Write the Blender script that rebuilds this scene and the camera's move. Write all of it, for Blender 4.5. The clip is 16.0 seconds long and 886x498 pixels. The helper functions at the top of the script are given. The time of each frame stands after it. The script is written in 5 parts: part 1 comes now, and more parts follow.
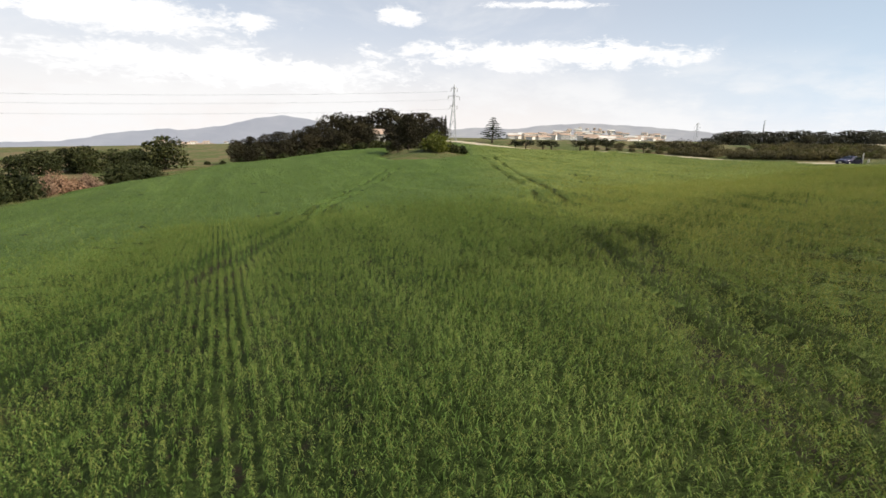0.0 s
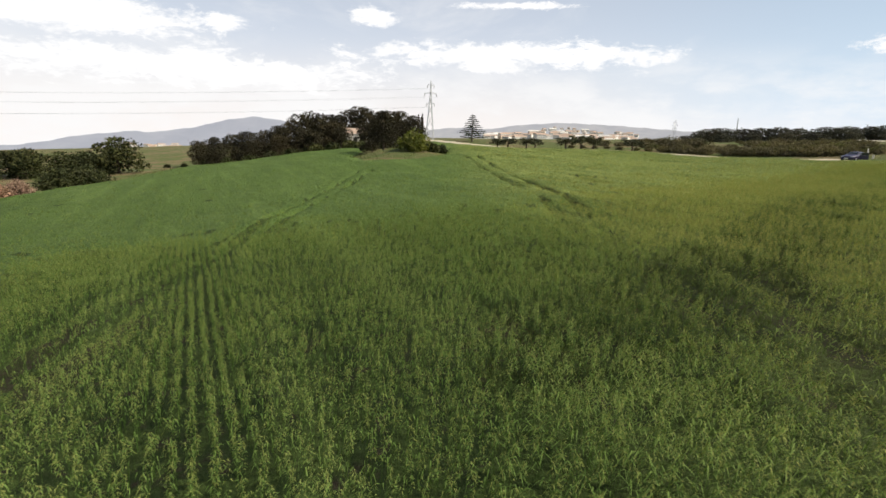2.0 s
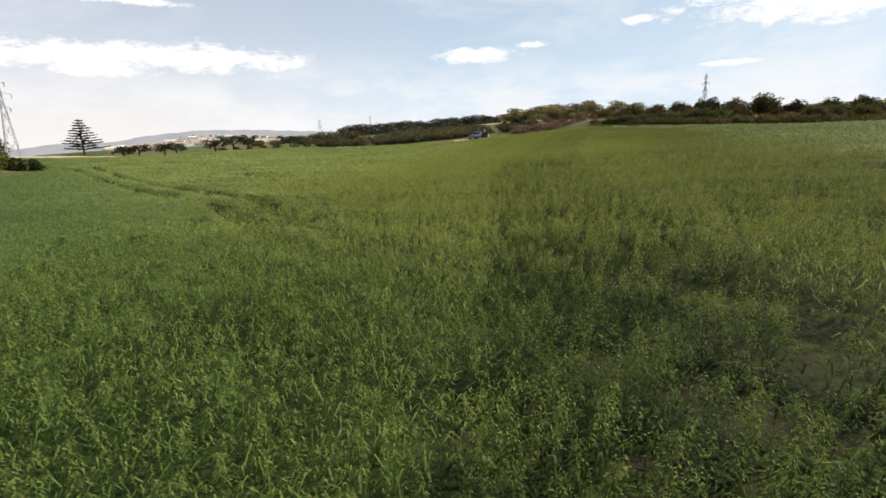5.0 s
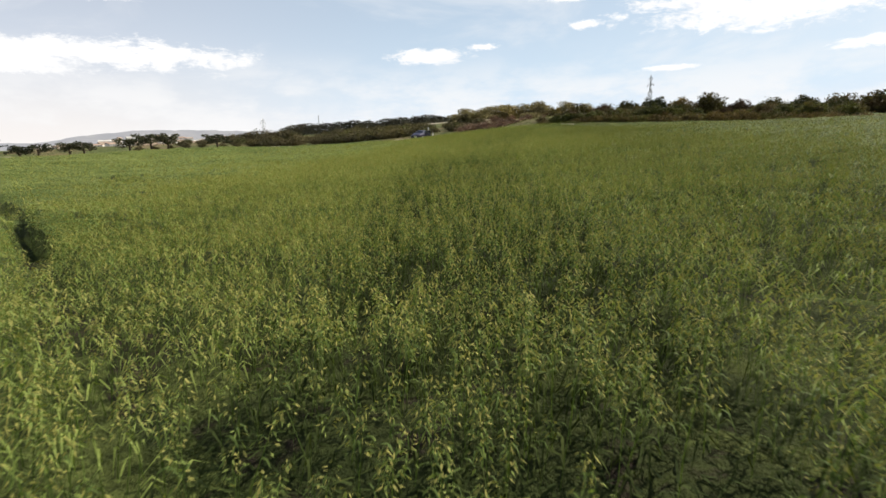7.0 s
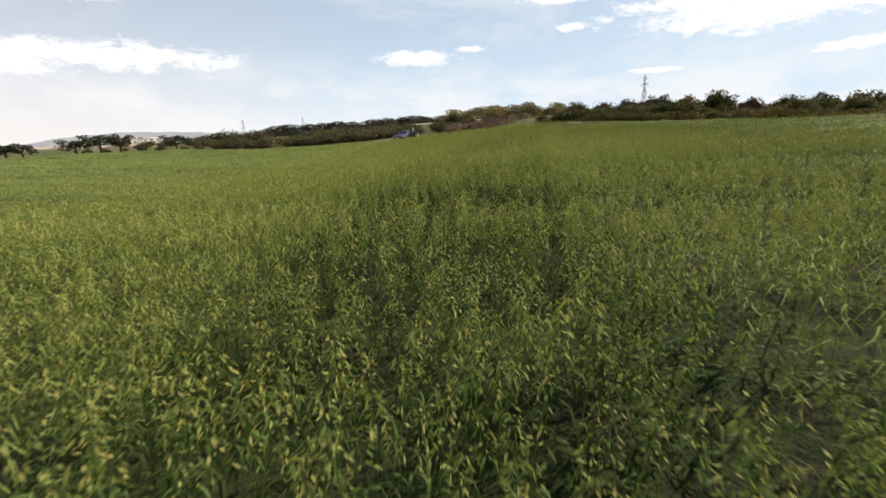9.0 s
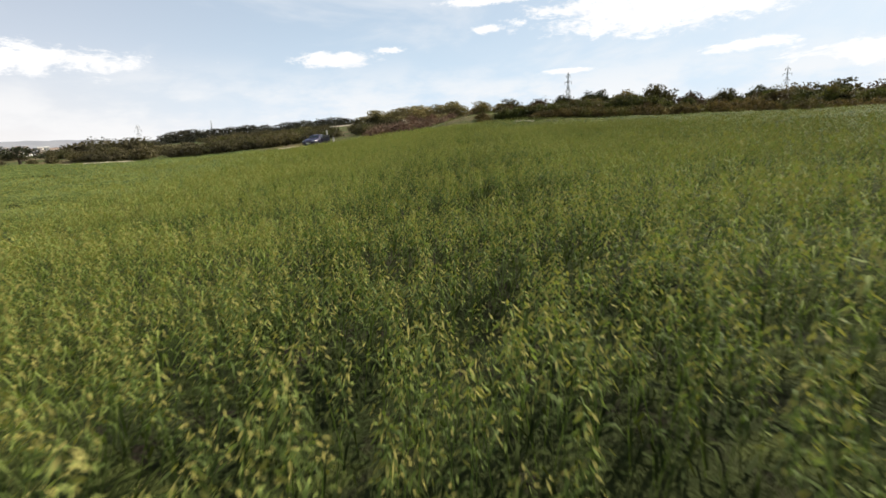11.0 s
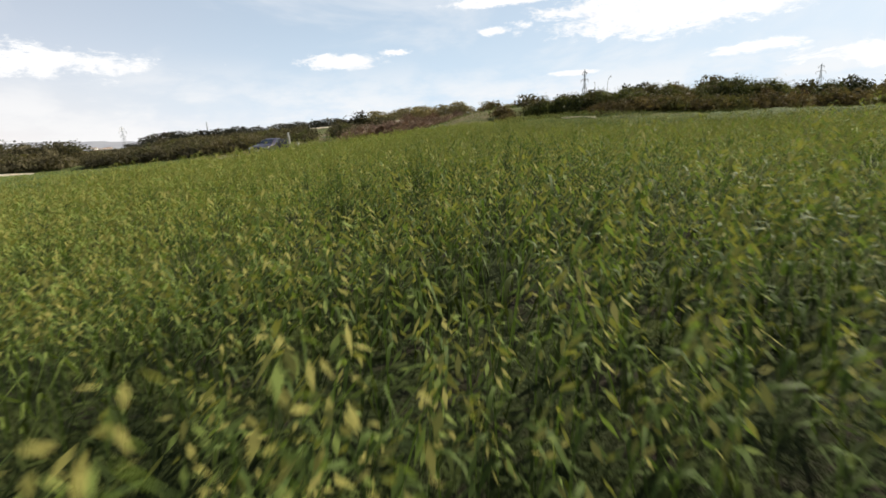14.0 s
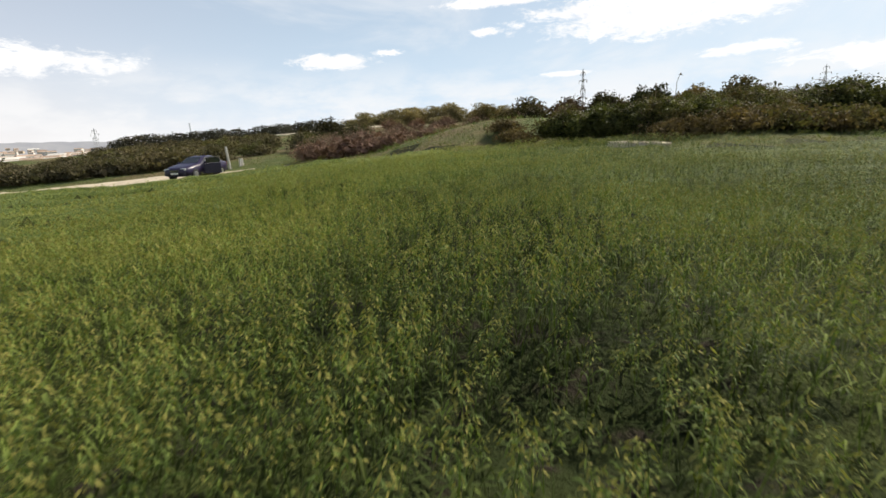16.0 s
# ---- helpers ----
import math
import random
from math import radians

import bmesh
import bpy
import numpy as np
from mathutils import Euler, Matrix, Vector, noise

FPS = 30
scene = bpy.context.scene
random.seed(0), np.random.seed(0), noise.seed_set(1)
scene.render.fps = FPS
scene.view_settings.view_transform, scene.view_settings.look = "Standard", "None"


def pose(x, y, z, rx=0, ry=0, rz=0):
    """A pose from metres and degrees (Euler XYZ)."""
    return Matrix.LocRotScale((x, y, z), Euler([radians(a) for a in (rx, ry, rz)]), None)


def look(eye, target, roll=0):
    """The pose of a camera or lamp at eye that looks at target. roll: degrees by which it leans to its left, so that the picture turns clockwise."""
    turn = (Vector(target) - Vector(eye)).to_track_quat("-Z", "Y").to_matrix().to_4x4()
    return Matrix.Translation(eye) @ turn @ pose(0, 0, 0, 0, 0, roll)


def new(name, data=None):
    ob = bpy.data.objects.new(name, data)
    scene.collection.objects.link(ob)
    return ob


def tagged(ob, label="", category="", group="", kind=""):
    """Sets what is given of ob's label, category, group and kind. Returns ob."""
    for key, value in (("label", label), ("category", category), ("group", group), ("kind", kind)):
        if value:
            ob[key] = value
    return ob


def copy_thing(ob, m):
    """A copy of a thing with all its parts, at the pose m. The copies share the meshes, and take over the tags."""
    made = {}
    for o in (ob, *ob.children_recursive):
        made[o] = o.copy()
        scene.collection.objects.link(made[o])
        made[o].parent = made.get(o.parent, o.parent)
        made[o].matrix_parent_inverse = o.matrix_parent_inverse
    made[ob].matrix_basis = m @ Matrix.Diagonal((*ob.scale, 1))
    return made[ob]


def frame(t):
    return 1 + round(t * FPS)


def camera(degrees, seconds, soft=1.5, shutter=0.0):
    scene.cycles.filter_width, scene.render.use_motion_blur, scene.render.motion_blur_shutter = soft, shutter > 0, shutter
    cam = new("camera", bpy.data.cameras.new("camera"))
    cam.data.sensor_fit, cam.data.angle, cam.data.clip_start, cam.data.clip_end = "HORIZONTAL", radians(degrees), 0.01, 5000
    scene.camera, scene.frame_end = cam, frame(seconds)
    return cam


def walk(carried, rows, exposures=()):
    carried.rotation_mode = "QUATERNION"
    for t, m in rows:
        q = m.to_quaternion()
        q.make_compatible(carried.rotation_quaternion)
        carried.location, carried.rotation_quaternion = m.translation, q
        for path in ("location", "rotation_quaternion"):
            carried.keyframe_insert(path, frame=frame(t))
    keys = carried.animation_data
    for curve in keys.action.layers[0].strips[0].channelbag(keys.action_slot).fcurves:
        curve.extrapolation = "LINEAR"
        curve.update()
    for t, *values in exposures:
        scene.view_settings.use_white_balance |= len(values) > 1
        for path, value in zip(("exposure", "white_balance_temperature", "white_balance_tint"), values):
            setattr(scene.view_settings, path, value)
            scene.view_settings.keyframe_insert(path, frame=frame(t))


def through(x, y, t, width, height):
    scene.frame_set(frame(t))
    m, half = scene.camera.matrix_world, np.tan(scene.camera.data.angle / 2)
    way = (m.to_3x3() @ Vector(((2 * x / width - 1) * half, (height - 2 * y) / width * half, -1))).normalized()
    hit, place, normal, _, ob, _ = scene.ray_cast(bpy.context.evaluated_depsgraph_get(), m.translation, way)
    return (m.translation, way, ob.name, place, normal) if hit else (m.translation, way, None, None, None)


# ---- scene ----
cam = camera(83.6, 16.0, soft=1.6, shutter=0.1)

# seconds, x, y, z, heading to the right of +y, pitch, lean
PATH = [
    (0.0, 0.000, 0.000, 4.000, -0.00, -13.59, 2.25),
    (0.5, -0.325, 1.765, 3.926, 3.32, -13.50, 1.62),
    (1.0, -0.386, 3.536, 3.848, 3.68, -13.45, 1.81),
    (1.5, -0.471, 5.286, 3.692, 3.17, -13.44, 1.78),
    (2.0, -0.465, 6.992, 3.495, 2.67, -13.45, 1.87),
    (2.5, -0.411, 8.715, 3.218, 2.88, -13.38, 1.85),
    (3.0, -0.349, 10.476, 2.938, 5.15, -13.25, 1.52),
    (3.5, -0.292, 12.164, 2.746, 10.14, -13.15, 0.50),
    (4.0, -0.084, 13.755, 2.618, 22.25, -12.95, -1.18),
    (4.2, 0.017, 14.340, 2.556, 27.63, -13.02, -1.80),
    (6.3, 4.012, 15.823, 2.001, 44.71, -13.13, -1.78),
    (6.5, 4.541, 16.353, 1.970, 44.85, -13.15, -1.75),
    (7.0, 5.868, 17.687, 1.888, 45.40, -13.11, -1.89),
    (7.5, 7.253, 19.033, 1.817, 45.56, -13.07, -1.92),
    (8.0, 8.698, 20.394, 1.775, 45.18, -12.98, -1.85),
    (8.5, 10.289, 21.826, 1.760, 45.11, -12.93, -1.75),
    (9.0, 11.903, 23.272, 1.770, 46.76, -12.96, -1.93),
    (9.5, 13.576, 24.842, 1.826, 50.32, -13.00, -2.65),
    (10.0, 15.477, 26.608, 1.984, 54.49, -13.35, -3.11),
    (10.2, 16.249, 27.305, 2.044, 55.73, -13.25, -3.18),
    (12.3, 25.936, 34.246, 1.665, 53.73, -13.05, -3.00),
    (12.5, 26.803, 34.793, 1.708, 53.95, -13.01, -3.01),
    (13.0, 28.987, 36.106, 1.828, 53.85, -13.01, -2.94),
    (13.5, 30.932, 37.347, 1.933, 54.13, -12.98, -3.00),
    (14.0, 32.806, 38.617, 2.022, 54.49, -12.94, -3.06),
    (14.5, 34.818, 39.923, 2.186, 54.58, -12.95, -2.94),
    (15.0, 36.831, 41.213, 2.426, 54.54, -12.92, -2.94),
    (15.5, 38.981, 42.450, 2.699, 54.55, -12.94, -2.83),
    (16.0, 41.269, 43.557, 2.954, 55.32, -12.94, -2.98),
]


def aim(x, y, z, heading, pitch, lean):
    h, p = radians(heading), radians(pitch)
    d = Vector((math.sin(h) * math.cos(p), math.cos(h) * math.cos(p), math.sin(p)))
    e = Vector((x, y, z))
    return look(e, e + d, lean)


walk(cam, [(r[0], aim(*r[1:])) for r in PATH])

# ---------------------------------------------------------------- light
SUN_AZ, SUN_EL = radians(104), radians(42)


class Nodes:
    """A short way to write node trees."""

    def __init__(self, tree):
        self.t = tree
        tree.nodes.clear()

    def n(self, kind, **kw):
        node = self.t.nodes.new(kind)
        for k, v in kw.items():
            if k == "blend":
                node.blend_type = v
            elif k == "op":
                node.operation = v
            elif k == "clamp":
                node.use_clamp = v
            elif k == "data":
                node.data_type = v
        return node

    def put(self, sock, v):
        if hasattr(v, "is_linked"):
            self.t.links.new(v, sock)
        elif v is not None:
            if hasattr(sock.default_value, "__len__") and not hasattr(v, "__len__"):
                v = [v] * len(sock.default_value)
            if hasattr(v, "__len__") and len(sock.default_value) == 4 and len(v) == 3:
                v = (*v, 1)
            sock.default_value = v

    def math(self, op, a, b=None, c=None, clamp=False):
        node = self.n("ShaderNodeMath", op=op, clamp=clamp)
        for s, v in zip(node.inputs, (a, b, c)):
            self.put(s, v)
        return node.outputs[0]

    def mix(self, f, a, b, blend="MIX"):
        node = self.n("ShaderNodeMixRGB", blend=blend)
        for s, v in zip(node.inputs, (f, a, b)):
            self.put(s, v)
        return node.outputs[0]

    def noise(self, vec, scale, detail=4, rough=0.55, distortion=0.0):
        node = self.n("ShaderNodeTexNoise")
        self.put(node.inputs["Vector"], vec)
        for k, v in (("Scale", scale), ("Detail", detail), ("Roughness", rough), ("Distortion", distortion)):
            node.inputs[k].default_value = v
        return node.outputs[0]

    def ramp(self, f, *stops):
        node = self.n("ShaderNodeValToRGB")
        self.put(node.inputs[0], f)
        els = node.color_ramp.elements
        while len(els) < len(stops):
            els.new(0.5)
        for e, (p, c) in zip(els, stops):
            e.position = p
            e.color = (*c, 1) if hasattr(c, "__len__") else (c, c, c, 1)
        return node.outputs[0]

    def smooth(self, v, a, b, lo=0.0, hi=1.0):
        node = self.n("ShaderNodeMapRange")
        node.interpolation_type = "SMOOTHSTEP"
        for s, x in zip(node.inputs, (v, a, b, lo, hi)):
            self.put(s, x)
        return node.outputs[0]


def make_world():
    w = bpy.data.worlds.new("sky")
    w.use_nodes = True
    scene.world = w
    k = Nodes(w.node_tree)
    geo = k.n("ShaderNodeTexCoord")
    sep = k.n("ShaderNodeSeparateXYZ")
    k.put(sep.inputs[0], geo.outputs["Generated"])
    x, y, z = sep.outputs
    az = k.math("MULTIPLY", k.math("ARCTAN2", x, y), 57.2958)
    el = k.math("MULTIPLY", k.math("ARCSINE", z), 57.2958)
    sky = k.n("ShaderNodeTexSky")
    sky.sky_type = "NISHITA"
    sky.sun_disc = False
    sky.sun_elevation, sky.sun_rotation = SUN_EL, SUN_AZ
    sky.air_density, sky.dust_density, sky.ozone_density = 1.0, 2.0, 1.0
    clear = k.mix(1.0, sky.outputs[0], (SKY, SKY, SKY), "MULTIPLY")
    # pale haze that thickens towards the horizon
    haze = k.math("MULTIPLY", k.smooth(el, -2.0, 15.0, 0.96, 0.55), k.smooth(el, 14.0, 30.0, 1.0, 0.10))
    tint = k.mix(k.smooth(el, 0.0, 11.0), (0.90, 0.858, 0.838), (0.77, 0.82, 0.92))
    tint = k.mix(k.math("MULTIPLY", k.smooth(az, 5.0, 50.0), k.smooth(el, -1.0, 4.0, 0.35, 0.9)), tint, (0.60, 0.757, 0.92))
    base = k.mix(haze, clear, tint)
    flat = k.n("ShaderNodeCombineXYZ")
    k.put(flat.inputs[0], az)
    k.put(flat.inputs[1], k.math("MULTIPLY", el, 2.4))
    ragged = k.noise(flat.outputs[0], 0.20, 8, 0.66, 0.7)
    fine = k.noise(flat.outputs[0], 0.8, 6, 0.7, 0.3)
    edge = k.math("ADD", k.math("MULTIPLY", k.math("SUBTRACT", ragged, 0.5), 2.4), k.math("MULTIPLY", k.math("SUBTRACT", fine, 0.5), 1.3))
    best = None
    for a, e, wide, high in CLOUDS:
        u = k.math("DIVIDE", k.math("SUBTRACT", az, a), wide)
        v = k.math("DIVIDE", k.math("SUBTRACT", el, e), high)
        r = k.math("SUBTRACT", 1.0, k.math("SQRT", k.math("ADD", k.math("MULTIPLY", u, u), k.math("MULTIPLY", v, v))))
        best = r if best is None else k.math("MAXIMUM", best, r)
    cumulus = k.smooth(k.math("ADD", best, edge), -0.02, 0.55)
    veil = k.math("MULTIPLY", k.smooth(k.noise(flat.outputs[0], 0.045, 6, 0.6, 0.6), 0.46, 0.66), k.smooth(el, 15.0, 30.0, 0.42, 0.10))
    low = k.math("MULTIPLY", k.smooth(k.noise(flat.outputs[0], 0.07, 6, 0.6), 0.40, 0.60), k.smooth(el, 9.5, 3.0, 0.0, 0.75))
    soft = k.math("MAXIMUM", veil, low)
    shade = k.smooth(k.noise(flat.outputs[0], 0.22, 5, 0.6), 0.35, 0.65)
    white = k.mix(shade, (0.89, 0.89, 0.895), (0.98, 0.97, 0.965))
    grey = k.math("MULTIPLY", k.smooth(k.noise(flat.outputs[0], 0.33, 5, 0.65, 0.5), 0.54, 0.70), k.smooth(el, 9.0, 12.0, 0.0, 0.75))
    white = k.mix(grey, white, (0.70, 0.735, 0.83))
    out = k.mix(soft, base, (0.86, 0.855, 0.855))
    out = k.mix(cumulus, out, white)
    bg = k.n("ShaderNodeBackground")
    k.put(bg.inputs[0], out)
    bg.inputs[1].default_value = 1.0
    end = k.n("ShaderNodeOutputWorld")
    k.put(end.inputs[0], bg.outputs[0])


SKY = 0.07
# the larger clouds: bearing, elevation, half width, half height in degrees
CLOUDS = [(-33, 9.2, 14, 2.1), (-20.5, 9.6, 2.6, 1.0), (-5.8, 11.3, 3.0, 1.0), (10, 7.9, 20, 1.6), (-24, 5.2, 22, 1.9), (44.5, 8.2, 4.8, 0.85), (50.6, 8.9, 2.2, 0.42),
          (61, 10.4, 2.0, 0.55), (79, 11.0, 16, 2.5), (85.5, 6.5, 4.4, 0.65), (95, 5.0, 6.0, 1.1), (69.3, 5.7, 2.6, 0.32), (9, 12.8, 6.5, 0.45), (62, 13.2, 8, 0.6)]
make_world()
sun = new("sun", bpy.data.lights.new("sun", "SUN"))
sun.data.energy, sun.data.angle, sun.data.color = 5.0, radians(0.8), (1.0, 0.92, 0.76)
sun.matrix_world = look((0, 0, 60), (-math.sin(SUN_AZ) * math.cos(SUN_EL) * 10, -math.cos(SUN_AZ) * math.cos(SUN_EL) * 10, 60 - math.sin(SUN_EL) * 10))
scene.view_settings.exposure = 0.2


# ---------------------------------------------------------------- materials
def material(name, build):
    m = bpy.data.materials.new(name)
    m.use_nodes = True
    k = Nodes(m.node_tree)
    shader = build(k)
    end = k.n("ShaderNodeOutputMaterial")
    k.put(end.inputs[0], shader)
    return m


def principled(k, color, rough=0.6, metal=0.0, bump=None, strength=0.3, distance=0.02, spec=0.5):
    p = k.n("ShaderNodeBsdfPrincipled")
    k.put(p.inputs["Base Color"], color)
    k.put(p.inputs["Roughness"], rough)
    k.put(p.inputs["Metallic"], metal)
    k.put(p.inputs["Specular IOR Level"], spec)
    if bump is not None:
        b = k.n("ShaderNodeBump")
        b.inputs["Strength"].default_value, b.inputs["Distance"].default_value = strength, distance
        k.put(b.inputs["Height"], bump)
        k.put(p.inputs["Normal"], b.outputs[0])
    return p.outputs[0]


def place(k):
    return k.n("ShaderNodeNewGeometry").outputs["Position"]


def island(k):
    return k.n("ShaderNodeNewGeometry").outputs["Random Per Island"]


def banded(k, vec, bearing, across, along):
    """Coordinates for bands that run square to a bearing."""
    sep = k.n("ShaderNodeSeparateXYZ")
    k.put(sep.inputs[0], vec)
    s, c = math.sin(radians(bearing)), math.cos(radians(bearing))
    w = k.math("ADD", k.math("MULTIPLY", sep.outputs[0], s * across), k.math("MULTIPLY", sep.outputs[1], c * across))
    v = k.math("ADD", k.math("MULTIPLY", sep.outputs[0], c * along), k.math("MULTIPLY", sep.outputs[1], -s * along))
    out = k.n("ShaderNodeCombineXYZ")
    k.put(out.inputs[0], w)
    k.put(out.inputs[1], v)
    return out.outputs[0]


def foliage(name, dark, light, through=0.25, patch=0.35, rough=0.55, tip=None):
    """Leaves: two tones by leaf and by patch, a little light shining through."""
    def build(k):
        f = k.math("ADD", k.math("MULTIPLY", island(k), 0.6), k.math("MULTIPLY", k.noise(place(k), patch, 3), 0.6))
        c = k.ramp(f, (0.25, dark), (0.8, light))
        if tip:
            c = k.mix(k.smooth(k.noise(place(k), patch * 0.6, 2), 0.5, 0.7), c, tip)
        own = k.n("ShaderNodeObjectInfo").outputs["Random"]
        c = k.mix(1.0, c, k.ramp(own, (0.0, (0.80, 0.80, 0.86)), (0.5, (0.98, 1.0, 1.0)), (1.0, (1.22, 1.15, 1.05))), "MULTIPLY")
        p = principled(k, c, rough, spec=0.08)
        t = k.n("ShaderNodeBsdfTranslucent")
        k.put(t.inputs[0], k.mix(1.0, c, (1.25, 1.3, 0.7), "MULTIPLY"))
        s = k.n("ShaderNodeMixShader")
        s.inputs[0].default_value = through
        k.put(s.inputs[1], p)
        k.put(s.inputs[2], t.outputs[0])
        return s.outputs[0]
    return material(name, build)


def crop_tone(k, dark, light, pale):
    """Streaks along the drilled rows and patches of the field over the plant's own tone."""
    pos = place(k)
    broad = k.noise(banded(k, pos, 66, 0.42, 0.035), 1.0, 5, 0.68, 0.4)
    patch = k.noise(pos, 0.16, 4, 0.6)
    plant = k.noise(pos, 5.0, 3, 0.6)
    f = k.math("ADD", k.math("ADD", k.math("MULTIPLY", island(k), 0.18), k.math("MULTIPLY", plant, 0.5)), k.math("MULTIPLY", patch, 0.45))
    c = k.ramp(f, (0.25, dark), (0.85, light))
    c = k.mix(k.smooth(broad, 0.50, 0.68, 0.0, 0.55), c, pale)
    c = k.mix(k.smooth(broad, 0.46, 0.34, 0.0, 0.45), c, dark)
    # paler and yellower in the middle of the field
    sep = k.n("ShaderNodeSeparateXYZ")
    k.put(sep.inputs[0], pos)
    along = k.math("ADD", sep.outputs[0], k.math("MULTIPLY", patch, 6.0))
    midfield = k.smooth(along, 3.0, 14.0)
    tone = k.mix(midfield, (0.83, 1.00, 0.88), (1.53, 1.45, 1.40))
    tone = k.mix(k.smooth(along, 28.0, 42.0), tone, (1.24, 1.21, 1.09))
    # a darker strip on the south side, its backlit shade put into the tone
    south = k.smooth(k.math("SUBTRACT", sep.outputs[1], k.math("MULTIPLY", along, 0.7)), 14.0, 4.0)
    tone = k.mix(k.math("MULTIPLY", south, midfield), tone, k.mix(1.0, tone, (0.69, 0.70, 0.70), "MULTIPLY"))
    return k.mix(1.0, c, tone, "MULTIPLY")


def crop_material(name, dark, light, pale, through, rough):
    def build(k):
        c = crop_tone(k, dark, light, pale)
        p = principled(k, c, rough, spec=0.12)
        t = k.n("ShaderNodeBsdfTranslucent")
        k.put(t.inputs[0], k.mix(1.0, c, (1.0, 1.15, 0.6), "MULTIPLY"))
        s = k.n("ShaderNodeMixShader")
        s.inputs[0].default_value = through
        k.put(s.inputs[1], p)
        k.put(s.inputs[2], t.outputs[0])
        return s.outputs[0]
    return material(name, build)


LEAF = crop_material("oat_leaf", (0.105, 0.146, 0.038), (0.196, 0.246, 0.068), (0.26, 0.300, 0.092), 0.28, 0.7)
# darker copy of the leaf for stems and close plants, shade put into its colour
SHADED_LEAF = crop_material("oat_shaded_leaf", (0.044, 0.072, 0.018), (0.092, 0.132, 0.034), (0.125, 0.165, 0.048), 0.30, 0.6)
EAR = crop_material("oat_ear", (0.164, 0.160, 0.046), (0.282, 0.264, 0.082), (0.345, 0.320, 0.112), 0.26, 0.7)


def soil_build(k):
    pos = place(k)
    n = k.noise(pos, 1.7, 6, 0.65)
    c = k.ramp(n, (0.3, (0.018, 0.015, 0.010)), (0.7, (0.050, 0.040, 0.026)))
    green = k.ramp(k.noise(pos, 0.8, 6, 0.7), (0.3, (0.016, 0.022, 0.006)), (0.75, (0.040, 0.050, 0.014)))
    return principled(k, k.mix(k.smooth(k.noise(pos, 6.0, 4, 0.7), 0.35, 0.6), c, green), 0.95, bump=k.noise(pos, 12, 5), strength=0.6, distance=0.06, spec=0.1)


def canopy_build(k):
    pos = place(k)
    c = crop_tone(k, (0.105, 0.142, 0.032), (0.205, 0.252, 0.064), (0.27, 0.310, 0.092))
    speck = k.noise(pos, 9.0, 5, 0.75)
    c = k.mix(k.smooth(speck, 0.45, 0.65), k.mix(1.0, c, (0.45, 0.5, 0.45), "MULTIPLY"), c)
    rows = k.noise(banded(k, pos, 66, 4.5, 0.35), 1.0, 3, 0.6)
    b = k.math("ADD", k.math("MULTIPLY", speck, 0.6), k.math("MULTIPLY", rows, 0.6))
    return principled(k, c, 0.85, bump=b, strength=0.9, distance=0.25, spec=0.15)


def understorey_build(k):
    """Lower leaves and soil between the stalks, their shade put into the colour."""
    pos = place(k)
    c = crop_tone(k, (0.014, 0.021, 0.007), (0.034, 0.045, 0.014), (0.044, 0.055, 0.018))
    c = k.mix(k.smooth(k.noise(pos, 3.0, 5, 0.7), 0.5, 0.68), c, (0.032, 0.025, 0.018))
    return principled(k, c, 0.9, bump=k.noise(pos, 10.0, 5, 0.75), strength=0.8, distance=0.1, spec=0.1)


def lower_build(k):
    """The closed layer of green lower leaves where the crop stands thick, darkened for shade."""
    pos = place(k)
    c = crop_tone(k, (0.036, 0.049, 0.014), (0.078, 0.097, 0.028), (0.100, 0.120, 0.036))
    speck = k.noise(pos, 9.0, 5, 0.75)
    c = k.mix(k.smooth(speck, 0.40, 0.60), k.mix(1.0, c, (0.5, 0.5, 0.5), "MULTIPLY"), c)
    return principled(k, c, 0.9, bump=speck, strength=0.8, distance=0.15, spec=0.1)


def grass_build(k):
    pos = place(k)
    n = k.noise(pos, 0.12, 6, 0.6)
    g = k.ramp(k.noise(pos, 1.3, 6, 0.7), (0.3, (0.06, 0.085, 0.025)), (0.75, (0.15, 0.17, 0.065)))
    dry = k.ramp(k.noise(pos, 2.0, 6, 0.7), (0.3, (0.12, 0.095, 0.05)), (0.75, (0.25, 0.20, 0.11)))
    return principled(k, k.mix(k.smooth(n, 0.42, 0.60), g, dry), 0.95, bump=k.noise(pos, 3.5, 6, 0.7), strength=0.8, distance=0.3, spec=0.1)


def dirt_build(k):
    pos = place(k)
    n = k.noise(pos, 0.9, 7, 0.65)
    c = k.ramp(n, (0.3, (0.46, 0.39, 0.29)), (0.7, (0.66, 0.58, 0.46)))
    c = k.mix(k.smooth(k.noise(pos, 7, 4), 0.55, 0.75, 0, 0.5), c, (0.30, 0.25, 0.18))
    return principled(k, c, 0.95, bump=k.noise(pos, 9, 5), strength=0.6, distance=0.06, spec=0.1)


SOIL = material("field_soil", soil_build)
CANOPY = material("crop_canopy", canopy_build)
SHADED_UNDERSTOREY = material("crop_shaded_understorey", understorey_build)
SHADED_LAYER = material("crop_shaded_leaves", lower_build)
GRASS = material("rough_grass", grass_build)
DIRT = material("pale_dirt", dirt_build)
BLADE = foliage("grass_blades", (0.06, 0.10, 0.025), (0.16, 0.19, 0.06), 0.3, 0.5, tip=(0.24, 0.20, 0.10))
PINE = foliage("pine_needles", (0.014, 0.013, 0.010), (0.060, 0.052, 0.029), 0.10, 0.25, 0.7)
OAK = foliage("oak_leaves", (0.014, 0.022, 0.009), (0.068, 0.072, 0.028), 0.12, 0.3, 0.6)
